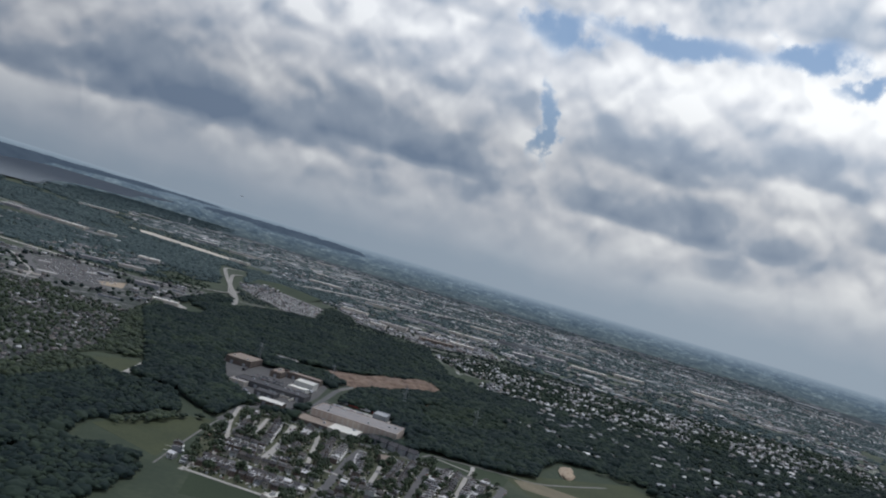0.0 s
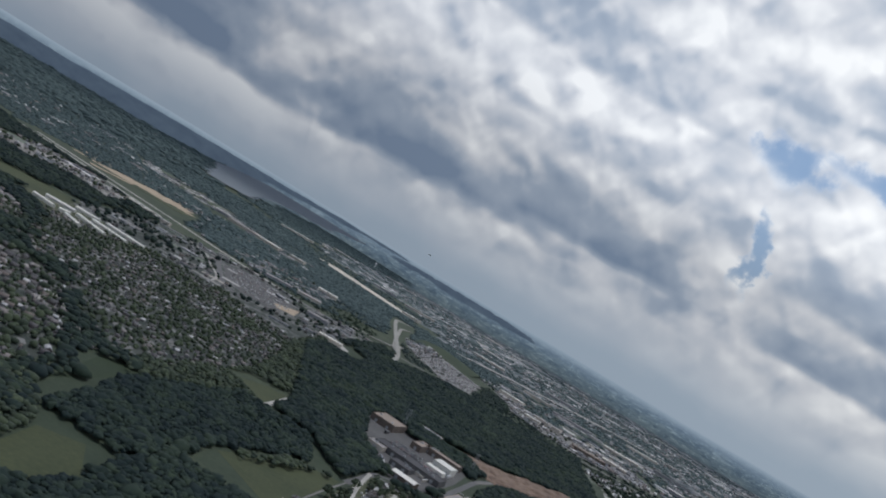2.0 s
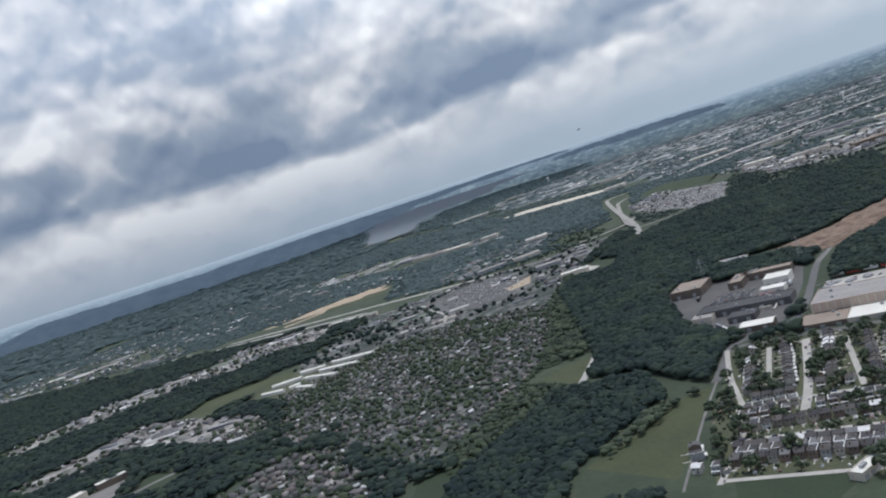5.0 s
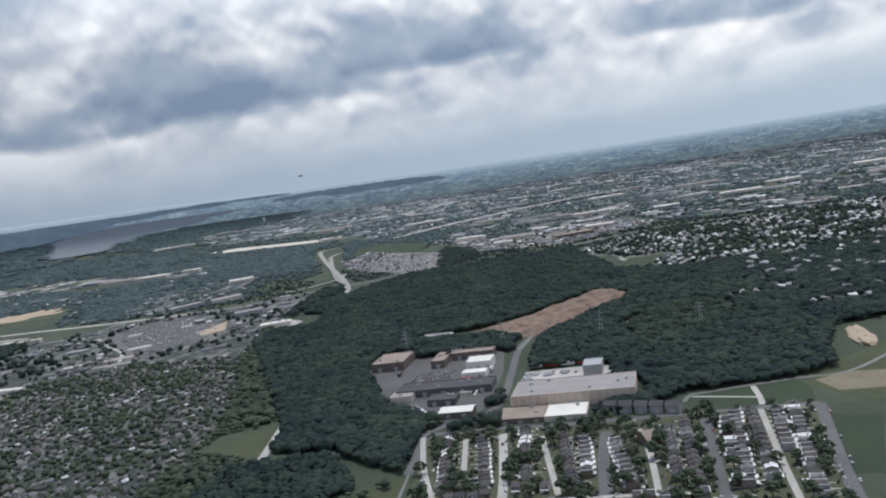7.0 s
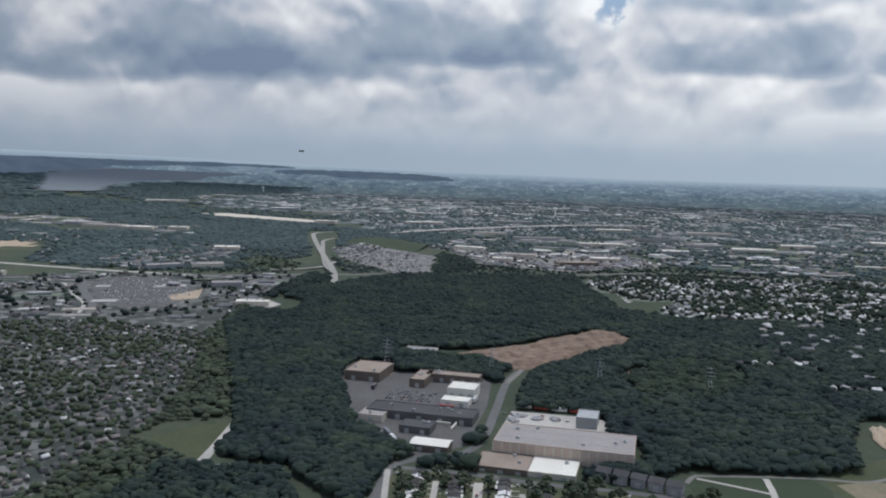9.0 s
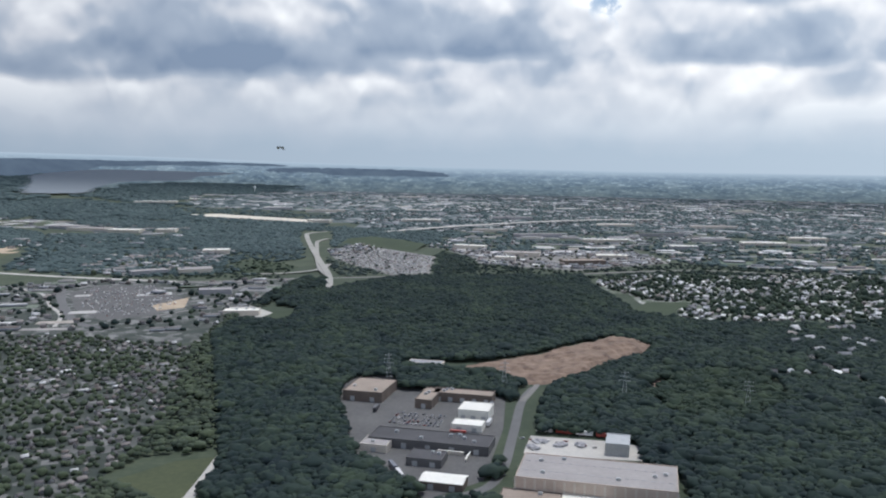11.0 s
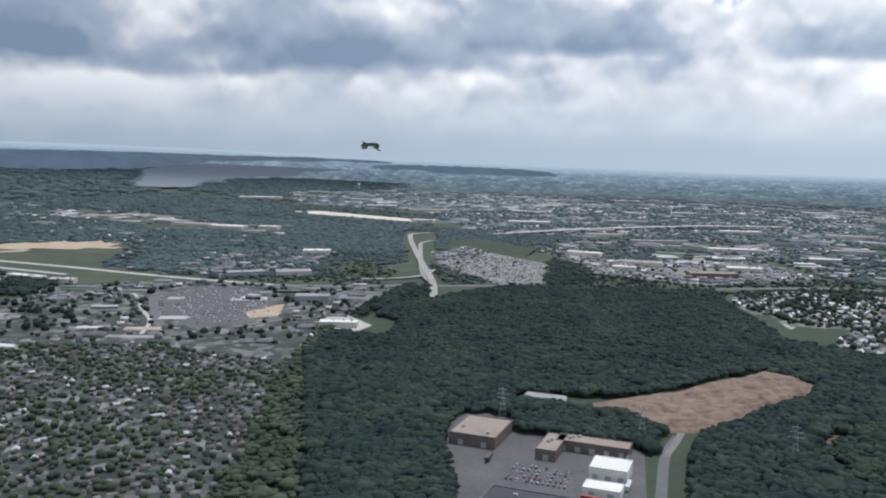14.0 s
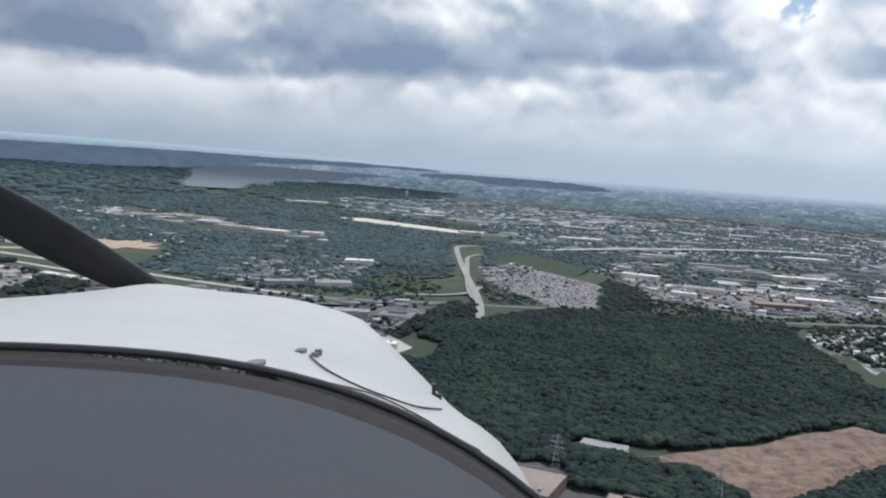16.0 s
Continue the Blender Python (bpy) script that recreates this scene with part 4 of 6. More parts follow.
draped("ground_town", [(-300, 2600), (-420, 3100), (-1000, 3400), (-1200, 5700), (3600, 5700), (3000, 2500), (1700, 1900), (900, 2380), (80, 2330), (-140, 2330)], 1.2, M["town"], "streets and gardens of the distant town, tinted with painted haze", "town ground")
draped("ground_suburb", [(240, 1390), (317, 1500), (430, 1469), (700, 1480), (1600, 1900), (3000, 2500), (3600, 1500), (2500, 200), (1300, 500), (1250, 1110), (800, 1110), (458, 1100), (306, 1095)], 0.015, M["town_green"], "green and grey ground of the eastern suburb", "town ground", 30)
draped("ground_west", [(-442, 560), (-640, 640), (-640, 850), (-720, 1000), (-720, 1340), (-560, 1400), (-235, 1430), (-262, 1180), (-270, 960), (-235, 800), (-215, 660), (-225, 560), (-262, 420), (-300, 330), (-420, 380)], 0.015, M["town_dark"], "green and grey ground of the western suburb", "town ground", 20)
sheet("pavement.009", [(-42, 300), (-45, 400), (-36, 470), (-33, 545), (110, 512), (245, 484), (205, 365), (165, 240), (50, 240), (30, 288)], 0.03, M["yard"], "worn lawns and back yards of the housing", "gardens")

# ---- strips of town and field in the western woods ----
TAN = [(-1010, 700), (-984, 778), (-945, 900), (-848, 884), (-742, 822), (-622, 756), (-545, 676), (-580, 640), (-656, 680), (-759, 738), (-807, 748), (-870, 764), (-897, 690), (-935, 670)]
STRIP = [(-1380, 1005), (-1336, 1105), (-1292, 1218), (-1199, 1273), (-1104, 1329), (-1072, 1440), (-909, 1430), (-806, 1364), (-780, 1227), (-871, 1246), (-935, 1180), (-1050, 1167), (-1111, 1105), (-1190, 1038), (-1262, 950)]
PLOT = [(-765, 485), (-785, 528), (-768, 590), (-735, 636), (-705, 590), (-677, 530), (-684, 490), (-703, 462)]
LEA = [(-840, 868), (-850, 966), (-785, 996), (-705, 1036), (-682, 932), (-748, 884), (-759, 826)]
GLADE = [(-668, 551), (-689, 619), (-613, 594), (-609, 534)]
GLASS = [(-715, 850), (-715, 925), (-690, 985), (-530, 975), (-520, 920), (-560, 850), (-640, 835)]
CLOSE = [(-560, 330), (-535, 405), (-514, 450), (-470, 560), (-385, 530), (-300, 400), (-262, 330), (-262, 225), (-330, 205), (-400, 180), (-480, 240)]
VERGE = [(-2050, 1500), (-2060, 1740), (-1803, 1705), (-1557, 1640), (-1360, 1590), (-1206, 1480), (-1206, 1340), (-1377, 1330), (-1463, 1250), (-1560, 1180)]
UPPER = [(-2850, 2130), (-2641, 2184), (-2303, 2254), (-2118, 2294), (-1588, 1903), (-1451, 1700), (-1812, 1760), (-2131, 1830), (-2342, 1866)]
ROW = [(-1560, 2660), (-1390, 2430), (-1040, 2260), (-720, 2180), (-690, 2330), (-900, 2420), (-1130, 2540), (-1320, 2640)]
sheet("field.014", LEA, 0.06, M["meadow"], "rough green meadow by the greenhouses", "field")
sheet("field.015", GLADE, 0.06, M["grass"], "small green glade in the western woods", "field")
sheet("pavement.013", PLOT, 0.06, M["car_park"], "pale worn yard between large sheds", "pavement")
sheet("pavement.014", GLASS, 0.05, M["yard"], "worn ground round the greenhouses", "gardens")
draped("ground_strip", TAN, 0.07, M["town_tan"], "tan and grey plots of a ribbon of town", "town ground", 14)
draped("ground_strip.001", STRIP, 0.07, M["town_tan"], "tan and grey plots along the motorway", "town ground", 18)
draped("ground_close", CLOSE, 0.05, M["town_dark"], "lawns and lots of the southwest suburb", "town ground", 14)
draped("field.016", VERGE, 0.3, M["grass"], "green banks below the motorway", "field", 40)
draped("field.017", [(-1240, 1800), (-1068, 1841), (-1000, 1930), (-905, 1870), (-850, 1760), (-1000, 1700), (-1178, 1690)], 0.5, M["sand"], "long tan bare strip beside the motorway", "field", 30)
road("lane.015", [(-1000, 730), (-940, 800), (-880, 830), (-800, 790), (-700, 735), (-600, 690), (-520, 640), (-440, 560)], 8, 0.16, M["car_park"], "pale road through the ribbon of town")
road("lane.016", [(-1340, 1010), (-1250, 1110), (-1120, 1210), (-1000, 1280), (-860, 1330), (-740, 1340)], 8, 0.2, M["car_park"], "pale street between the motorway houses")
road("lane.017", [(-790, 480), (-734, 500), (-701, 514), (-680, 545), (-640, 600), (-560, 650)], 9, 0.14, M["car_park"], "pale road past the large sheds")
road("lane.018", [(-500, 440), (-420, 420), (-330, 380), (-262, 330)], 5.5, 0.14, M["asphalt"], "grey street of the southwest suburb")
road("lane.019", [(-470, 545), (-440, 450), (-425, 330), (-400, 185)], 5.5, 0.14, M["asphalt"], "grey street of the southwest suburb")
road("lane.020", [(-370, 510), (-355, 400), (-340, 300), (-335, 210)], 4.5, 0.14, M["concrete"], "pale street of the southwest suburb")

# ---- far sheds ----
SHEDS = [
    # x, y, width, depth, height, turn, wall, roof
    (-1170, 3590, 170, 40, 9, 8, "wall_pale", "roof_white"), (-905, 2260, 110, 40, 8, -12, "wall_pale", "roof_tan"), (-800, 2220, 90, 36, 8, -6, "wall_pale", "roof_white"),
    (-985, 2320, 90, 40, 8, -10, "wall_grey", "roof_tan"), (-700, 2240, 50, 30, 8, 0, "wall_pale", "roof_white"), (376, 2022, 100, 26, 9, -4, "wall_pale", "roof_white"),
    (-454, 1776, 52, 30, 8, 10, "wall_pale", "roof_white"), (-420, 1505, 55, 30, 7, 20, "wall_pale", "roof_tan"), (-490, 1480, 60, 24, 7, 30, "wall_grey", "roof_tan"),
    (-366, 2640, 70, 30, 8, -12, "wall_pale", "roof_white"), (60, 1880, 70, 24, 8, -20, "wall_pale", "roof_white"), (160, 1760, 70, 30, 8, -12, "wall_pale", "roof_tan"),
    (260, 1640, 80, 30, 8, 5, "wall_brick", "roof_brown"), (330, 1720, 60, 26, 8, -5, "wall_pale", "roof_white"), (120, 1690, 40, 20, 7, -14, "wall_pale", "roof_white"),
    (640, 2080, 90, 26, 8, -2, "wall_grey", "roof_tan"), (730, 1990, 100, 28, 8, -8, "wall_pale", "roof_white"), (560, 2230, 110, 24, 8, 4, "wall_grey", "roof_dark"),
    (240, 2180, 120, 22, 8, 2, "wall_grey", "roof_tan"), (900, 2150, 90, 30, 8, -6, "wall_pale", "roof_white"), (1080, 1980, 80, 30, 8, -12, "wall_pale", "roof_tan"),
    (130, 2330, 90, 30, 8, 4, "wall_pale", "roof_tan"), (-60, 2720, 120, 34, 8, 0, "wall_pale", "roof_white"), (240, 2900, 130, 34, 8, 2, "wall_grey", "roof_tan"),
    (-420, 3180, 140, 40, 8, 6, "wall_pale", "roof_tan"), (-620, 3330, 110, 40, 8, 6, "wall_grey", "roof_white"), (-788, 1365, 66, 16, 7, -16, "wall_pale", "roof_white"),
    (-720, 1347, 38, 14, 7, 4, "wall_pale", "roof_white"), (-256, 1133, 44, 18, 6, 5, "wall_pale", "roof_white"), (-330, 1290, 46, 22, 7, 10, "wall_grey", "roof_tan"),
    (-776, 575, 42, 16, 7, 70, "wall_pale", "roof_white"), (-752, 622, 36, 16, 7, 50, "wall_brick", "roof_white"), (520, 1890, 60, 26, 8, -4, "wall_grey", "roof_white"),
    (1250, 2350, 120, 36, 8, -10, "wall_pale", "roof_white"), (800, 2560, 130, 34, 8, -4, "wall_pale", "roof_tan"), (520, 2600, 110, 30, 8, 0, "wall_pale", "roof_white"),
]
for n, (x, y, w, d, h, turn, wall, roof) in enumerate(SHEDS):
    tone = {"roof_white": "white", "roof_tan": "tan", "roof_dark": "dark grey", "roof_brown": "brown"}[roof]
    works_building("industrial_shed", x, y, w, d, h, turn, M[wall], M[roof], f"long low industrial shed with {tone} flat roof", units=3, group="distant industrial sheds")
for x, y, long, turn in [(-666, 870, 42, -12), (-668, 916, 48, 10), (-632, 874, 16, 38), (-601, 850, 44, -30), (-645, 958, 42, 4), (-598, 894, 70, -22), (-584, 926, 72, -12), (-578, 964, 77, -9)]:
    works_building("greenhouse", x, y, long, 7, 4, turn, M["roof_white"], M["roof_white"], "long white plastic-roofed greenhouse", slope=1.4, group="greenhouses")

# ---- woods ----
CROWNS = [crown_shape(i, 2) for i in range(6)]
SMALL = [crown_shape(20 + i, 1, 0.8, 0.3) for i in range(5)]
YARD = [(-66, 632), (-84, 730), (-92, 760), (-92, 812), (-84, 836), (-48, 832), (-42, 795), (45, 778), (52, 760), (44, 690), (40, 660), (30, 612), (16, 580), (-12, 562), (-32, 585)]
TRACK = [(15, 555), (29, 590), (36, 640), (43, 690), (53, 765), (68, 822), (96, 812), (79, 760), (65, 690), (58, 640), (52, 600), (46, 555)]
WARES = [(20, 530), (30, 575), (42, 610), (50, 645), (55, 680), (112, 672), (132, 657), (130, 612), (148, 588), (142, 548), (118, 548), (96, 538), (84, 524)]
LOWER = [(-46, 862), (-46, 893), (15, 893), (60, 893), (60, 862)]
SPOIL = [(-4, 862), (12, 878), (50, 903), (98, 931), (140, 976), (183, 1002), (226, 965), (205, 920), (173, 890), (147, 864), (122, 832), (90, 810), (66, 811), (45, 846)]
SOUTH = [(-48, 465), (-42, 505), (-37, 546), (-22, 562), (12, 582), (24, 592), (32, 590), (26, 566), (-12, 548), (-24, 535), (-29, 500), (-34, 465)]
CUT = [(-166, 530), (-166, 552), (-100, 546), (-92, 528)]
WORKS = [SOUTH, YARD, TRACK, WARES, LOWER, SPOIL]
WOOD = [(-151, 619), (-258, 1006), (-254, 1100), (-190, 1080), (-190, 1170), (-225, 1200), (-219, 1300), (-174, 1321), (-84, 1450), (233, 1480), (230, 1387), (246, 1178), (240, 1155), (306, 1089), (444, 1076), (620, 1000), (560, 700), (340, 670), (300, 600), (284, 550), (240, 547), (165, 547), (120, 522), (-33, 549), (-42, 468), (-98, 535), (-150, 560)]
COPSE = [(-162, 535), (-100, 528), (-75, 460), (-102, 425), (-132, 362), (-130, 310), (-150, 250), (-215, 250), (-225, 400), (-200, 470), (-180, 540)]


HOMES = [(306, 851), (320, 852), (334, 846), (365, 871), (364, 848), (375, 853), (374, 830), (359, 759), (372, 760), (383, 753), (397, 756), (410, 751), (365, 906), (443, 793), (412, 798)]
for n, (x, y) in enumerate(HOMES):
    works_building("detached_house", x, y, 8, 6, 3.6, 35 * (n % 5), M["wall_pale"], M[("roof_dark", "metal_grey", "wall_grey")[n % 3]], "pale detached house in a clearing of the wood", slope=2, group="houses in the wood")
CLEARINGS = [[(x - 6, y - 17), (x + 6, y - 17), (x + 6, y + 5), (x - 6, y + 5)] for x, y in HOMES]


def wood(name, poly, gap, holes, label, kinds, size, material, keep=1.0, tall=1.0, rag=0):
    x0, x1 = min(p[0] for p in poly), max(p[0] for p in poly)
    y0, y1 = min(p[1] for p in poly), max(p[1] for p in poly)
    gx, gy = np.meshgrid(np.arange(x0, x1, gap), np.arange(y0, y1, gap))
    px = gx.ravel() + rng.uniform(-0.5, 0.5, gx.size) * gap
    py = gy.ravel() + rng.uniform(-0.5, 0.5, gx.size) * gap
    qx, qy = px, py
    if rag:
        wob = np.array([(noise.noise((x / rag * 0.6, y / rag * 0.6, 1)), noise.noise((x / rag * 0.6, y / rag * 0.6, 8))) for x, y in zip(px, py)])
        qx, qy = px + 2 * rag * wob[:, 0], py + 2 * rag * wob[:, 1]
    ok = inside(qx, qy, poly) & (rng.uniform(0, 1, px.size) < keep)
    for hole in holes:
        ok &= ~inside(px, py, hole)
    rows = []
    for x, y in zip(px[ok], py[ok]):
        r = size * min(1.9, 0.62 + 0.28 * rng.exponential() + 0.25 * max(0, noise.noise((x * 0.05, y * 0.05, 6))))
        X, Y, Z, s = flat(x, y)
        h = size * (rng.uniform(1.6, 2.2) + 0.9 * noise.noise((x * 0.02, y * 0.02, 2))) * tall
        rows.append((rng.integers(len(kinds)), X, Y, Z + s * max(h - r, 0) * 0.6 - 0.2 * r * (1 - tall), rng.uniform(0, 6.28), r * s, r * s * rng.uniform(0.8, 1.2), r * s * tall * rng.uniform(0.6, 0.85)))
    return tagged(many(name, kinds, rows, [material], True), label, "woodland", kind="stuff")


CUTTING = [(-160, 1300), (-210, 1440), (-250, 1640), (-304, 1905), (-350, 2150), (-362, 2300), (-285, 2310), (-256, 2080), (-228, 1740), (-165, 1440)]
NORTH = [(-700, 980), (-700, 1600), (700, 1600), (700, 1000), (-100, 1000)]
SCRUB = [(181, 823), (215, 850), (258, 866), (300, 838), (290, 760), (232, 706), (180, 712), (163, 774)]
sheet("field.019", [(177, 829), (199, 844), (196, 817), (175, 803)], 0.09, M["earth"], "bare brown patch beside the wood", "field")
wood("woodland.023", SCRUB, 4.4, [[(174, 800), (172, 830), (199, 848), (200, 814)]], "lighter green young trees and bushes in the wood", CROWNS, 3.7, M["leaf_young"], 1.0, 0.95, rag=10)
wood("woodland", WOOD, 4.3, [*WORKS, NORTH, CUT, SCRUB, *CLEARINGS], "dense dark green summer broadleaf wood", CROWNS, 4.0, M["leaf"])
wood("woodland.001", [(x, max(y, 1000)) for x, y in WOOD], 4.3, [*WORKS, *CLEARINGS], "far half of the dark green broadleaf wood", SMALL, 3.8, M["leaf"])
wood("woodland.002", COPSE, 4.2, [CUT], "dark green copse beside the meadow", CROWNS, 3.3, M["leaf"])
EAST = [(345, 672), (560, 700), (620, 1000), (460, 1078), (800, 1110), (1300, 1100), (1200, 650), (700, 560), (480, 560), (425, 645)]
wood("woodland.009", [(-262, 420), (-225, 560), (-215, 660), (-235, 800), (-268, 960), (-268, 1150), (-255, 1120), (-258, 1006), (-156, 640), (-205, 630), (-220, 590), (-165, 545), (-180, 540), (-200, 470), (-225, 400)], 4.6, [], "belt of trees between wood and suburb", SMALL, 3.2, M["leaf_light"], 0.7)
wood("woodland.010", [(-420, 120), (-330, 290), (-262, 300), (-222, 260), (-215, 245), (-200, 235), (-185, 150), (-160, 100), (-300, 60)], 4.8, [], "trees beside the dry meadow", SMALL, 3.3, M["leaf_light"], 0.85)
wood("woodland.003", EAST, 6.5, CLEARINGS, "wooded eastern slope with scattered houses", SMALL, 4.6, M["leaf"], 0.8, rag=12)
wood("woodland.004", [(-560, 1700), (-480, 1830), (-420, 1800), (-330, 1760), (-270, 1820), (-350, 2200), (-330, 2480), (-430, 2500), (-800, 2640), (-1100, 2600), (-1000, 2400), (-680, 2260), (-620, 2000)], 9, [CUTTING], "flat wood beside the slip road", SMALL, 7, M["leaf_hazed"], 1.0, 0.45, rag=40)
wood("woodland.005", [(-20, 1510), (-5, 1840), (50, 1760), (66, 1600), (60, 1510)], 6, [], "wedge of trees by the car park", SMALL, 5, M["leaf"], 0.9, 0.4, rag=14)
WESTWOOD = [(-330, 40), (-900, 80), (-1500, 600), (-2000, 1150), (-2400, 1500), (-2300, 1820), (-2060, 1780), (-1803, 1700), (-1557, 1640), (-1360, 1590), (-1100, 1500), (-960, 1450), (-830, 1400), (-740, 1340), (-740, 1000), (-640, 860), (-620, 780), (-545, 700), (-480, 600), (-400, 560), (-262, 420), (-240, 300), (-200, 120)]
wood("woodland.006", WESTWOOD, 7.6, [TAN, STRIP, PLOT, LEA, GLADE, GLASS, CLOSE], "dark green western woods below the motorway", SMALL, 5.6, M["leaf"], 0.95, 0.8, rag=30)
wood("woodland.007", [(-3000, 1960), (-2342, 1860), (-1812, 1770), (-1350, 1660), (-1180, 1740), (-1000, 1860), (-820, 1830), (-700, 1500), (-560, 1560), (-600, 1900), (-700, 2180), (-1100, 2250), (-1200, 2500), (-1900, 3000), (-2800, 2600), (-3600, 2300)], 11, [UPPER, ROW], "western woods above the motorway", SMALL, 7.5, M["leaf_hazed"], 0.8, 0.45, rag=90)
wood("woodland.008", [(-1900, 3000), (-1250, 2560), (-1100, 2740), (-850, 2960), (-1050, 3400), (-1400, 3600), (-1750, 3900)], 14, [SHORE], "dark green woods by the river", SMALL, 10, M["leaf_hazed"], 0.9, 0.45, rag=90)

wood("woodland.011", [(-3900, 1900), (-2800, 2600), (-1900, 3000), (-1750, 3900), (-1930, 4050), (-2300, 4800), (-2850, 6100), (-3600, 8200), (-5600, 8200), (-6000, 4000), (-4600, 2200)], 38, [SHORE], "woods west of the river in haze-tinted blue-green", SMALL, 25, M["leaf_hazed"], 0.95, 0.45, rag=160)
wood("woodland.012", [(-1690, 4090), (-1900, 4950), (-2100, 5850), (-1900, 6700), (-1100, 6600), (-900, 5200), (-1250, 4300), (-1020, 3400), (-1400, 3600)], 20, [SHORE], "woods on the river bank in haze-tinted blue-green", SMALL, 14, M["leaf_hazed"], 0.9, 0.45, rag=120)
wood("woodland.013", [(-320, 2200), (-285, 1900), (-205, 1965), (-169, 2090), (-70, 1885), (-30, 1950), (60, 2300), (-130, 2280), (-300, 2440)], 9, [CUTTING], "trees behind the pale slope", SMALL, 6.5, M["leaf_hazed"], 0.85, 0.45, rag=25)
wood("woodland.015", [(-50, 462), (-73, 452), (-98, 418), (-118, 375), (-104, 372), (-84, 408), (-66, 436)], 5, [], "trees along the meadow", SMALL, 3.4, M["leaf_light"], 0.8, rag=5)
wood("woodland.016", [(-620, 1450), (-600, 1900), (-430, 2480), (60, 2320), (-30, 1950), (-150, 2100), (-300, 1700), (-260, 1480)], 11, [CUTTING, [(-385, 1600), (-358, 1683), (-258, 1584), (-260, 1483), (-333, 1485)], bank_front + bank_back[::-1]], "scattered trees round the slip road", SMALL, 5.5, M["leaf_hazed"], 0.85, 0.6, rag=40)
wood("woodland.017", [(-235, 1835), (-184, 1935), (-20, 1738), (-28, 1517), (-84, 1490), (-190, 1670)], 9, [], "trees between the parking rows", SMALL, 2.4, M["leaf_mid"], 0.1)
wood("woodland.019", [(-150, 250), (-132, 306), (-100, 306), (-70, 300), (-62, 260), (-80, 190), (-120, 105), (-175, 120), (-150, 160), (-140, 195), (-146, 237)], 4.2, [], "dark trees south of the meadow", CROWNS, 3.3, M["leaf"], rag=6)
wood("woodland.018", [(-100, 1476), (130, 1490), (432, 1570), (640, 1510), (900, 1490), (900, 1530), (640, 1560), (430, 1640), (232, 1540), (60, 1630), (-15, 1500)], 7, [], "ragged trees along the carriageway", SMALL, 3.6, M["leaf"], 0.6, 0.7, rag=14)
wood("woodland.020", [(-85, 1450), (235, 1475), (432, 1548), (640, 1490), (640, 1470), (430, 1500), (233, 1455), (-80, 1440)], 6, [], "trees on the near side of the carriageway", SMALL, 3.6, M["leaf"], 0.8, 0.7, rag=8)
wood("woodland.021", [(-1250, 2560), (-1100, 2590), (-800, 2640), (-430, 2500), (-335, 2480), (-345, 2600), (-400, 2600), (-790, 2810), (-860, 2960), (-1050, 3150)], 12, [ROW], "flat dark wood below the pale strip", SMALL, 8, M["leaf_hazed"], 1.0, 0.5, rag=25)
wood("woodland.022", [(-740, 2960), (-345, 2700), (-290, 2780), (-480, 3080), (-980, 3350), (-1040, 3160)], 15, [], "thin trees beyond the pale strip", SMALL, 8, M["leaf_hazed"], 0.5, 0.5, rag=40)
wood("woodland.024", [(-385, 1600), (-358, 1683), (-258, 1584), (-260, 1483), (-333, 1485)], 11, [], "orchard trees in the green field", SMALL, 4, M["leaf_young"], 0.4, 0.8)
wood("woodland.025", [(-165, 1458), (-92, 1474), (-100, 1500), (-200, 1668), (-226, 1720), (-205, 1600)], 8, [], "thin trees between slip road and car park", SMALL, 4, M["leaf_mid"], 0.6, 0.7, rag=6)
wood("woodland.026", [(-560, 1440), (-420, 1420), (-260, 1455), (-255, 1480), (-333, 1482), (-390, 1590), (-420, 1540), (-480, 1500)], 9, [], "trees along the road to the slip road", SMALL, 4, M["leaf"], 0.6, 0.6, rag=12)
wood("woodland.014", [(-240, 1185), (-215, 1310), (-180, 1330), (-190, 1440), (-225, 1435), (-262, 1180)], 6, [], "trees beside the slip road", SMALL, 4.6, M["leaf"], 0.8)

# ---- far suburbs ----
GABLE = gable_wall(1, 1, 0.55, 0.45)
ROOF = gable(1, 1, 0.55, 0.45, 0.06, 0.04)
n_wall = len(GABLE[1])
hv, hf = joined(GABLE, ROOF)
HOUSE = (hv, hf, [0] * n_wall + [1] * len(ROOF[1]))
bv, bf = box(-0.5, 0.5, -0.5, 0.5, -0.05, 1)
SHED = (bv, bf, [2, 1, 2, 2, 2, 2])


def yards(name, rects, label):
    """Pale lots, yards and fields of the far town: x, y, width, depth, turn; each drapes on the sheet."""
    verts, faces = [], []
    for x, y, w, d, turn in rects:
        c, s = math.cos(turn), math.sin(turn)
        k = len(verts)
        for i in range(5):
            for v in (-d / 2, d / 2):
                u = w * (i / 4 - 0.5)
                X, Y, Z, q = flat(x + c * u - s * v, y + s * u + c * v)
                verts.append((X, Y, Z + 0.25 + (1.2 if Z > 0.01 else 0)))
        faces += [(k + 2 * i, k + 2 * i + 2, k + 2 * i + 3, k + 2 * i + 1) for i in range(4)]
    tagged(new(name, mesh_of(name, verts, faces, M["yards"])), label, "yards", kind="stuff")


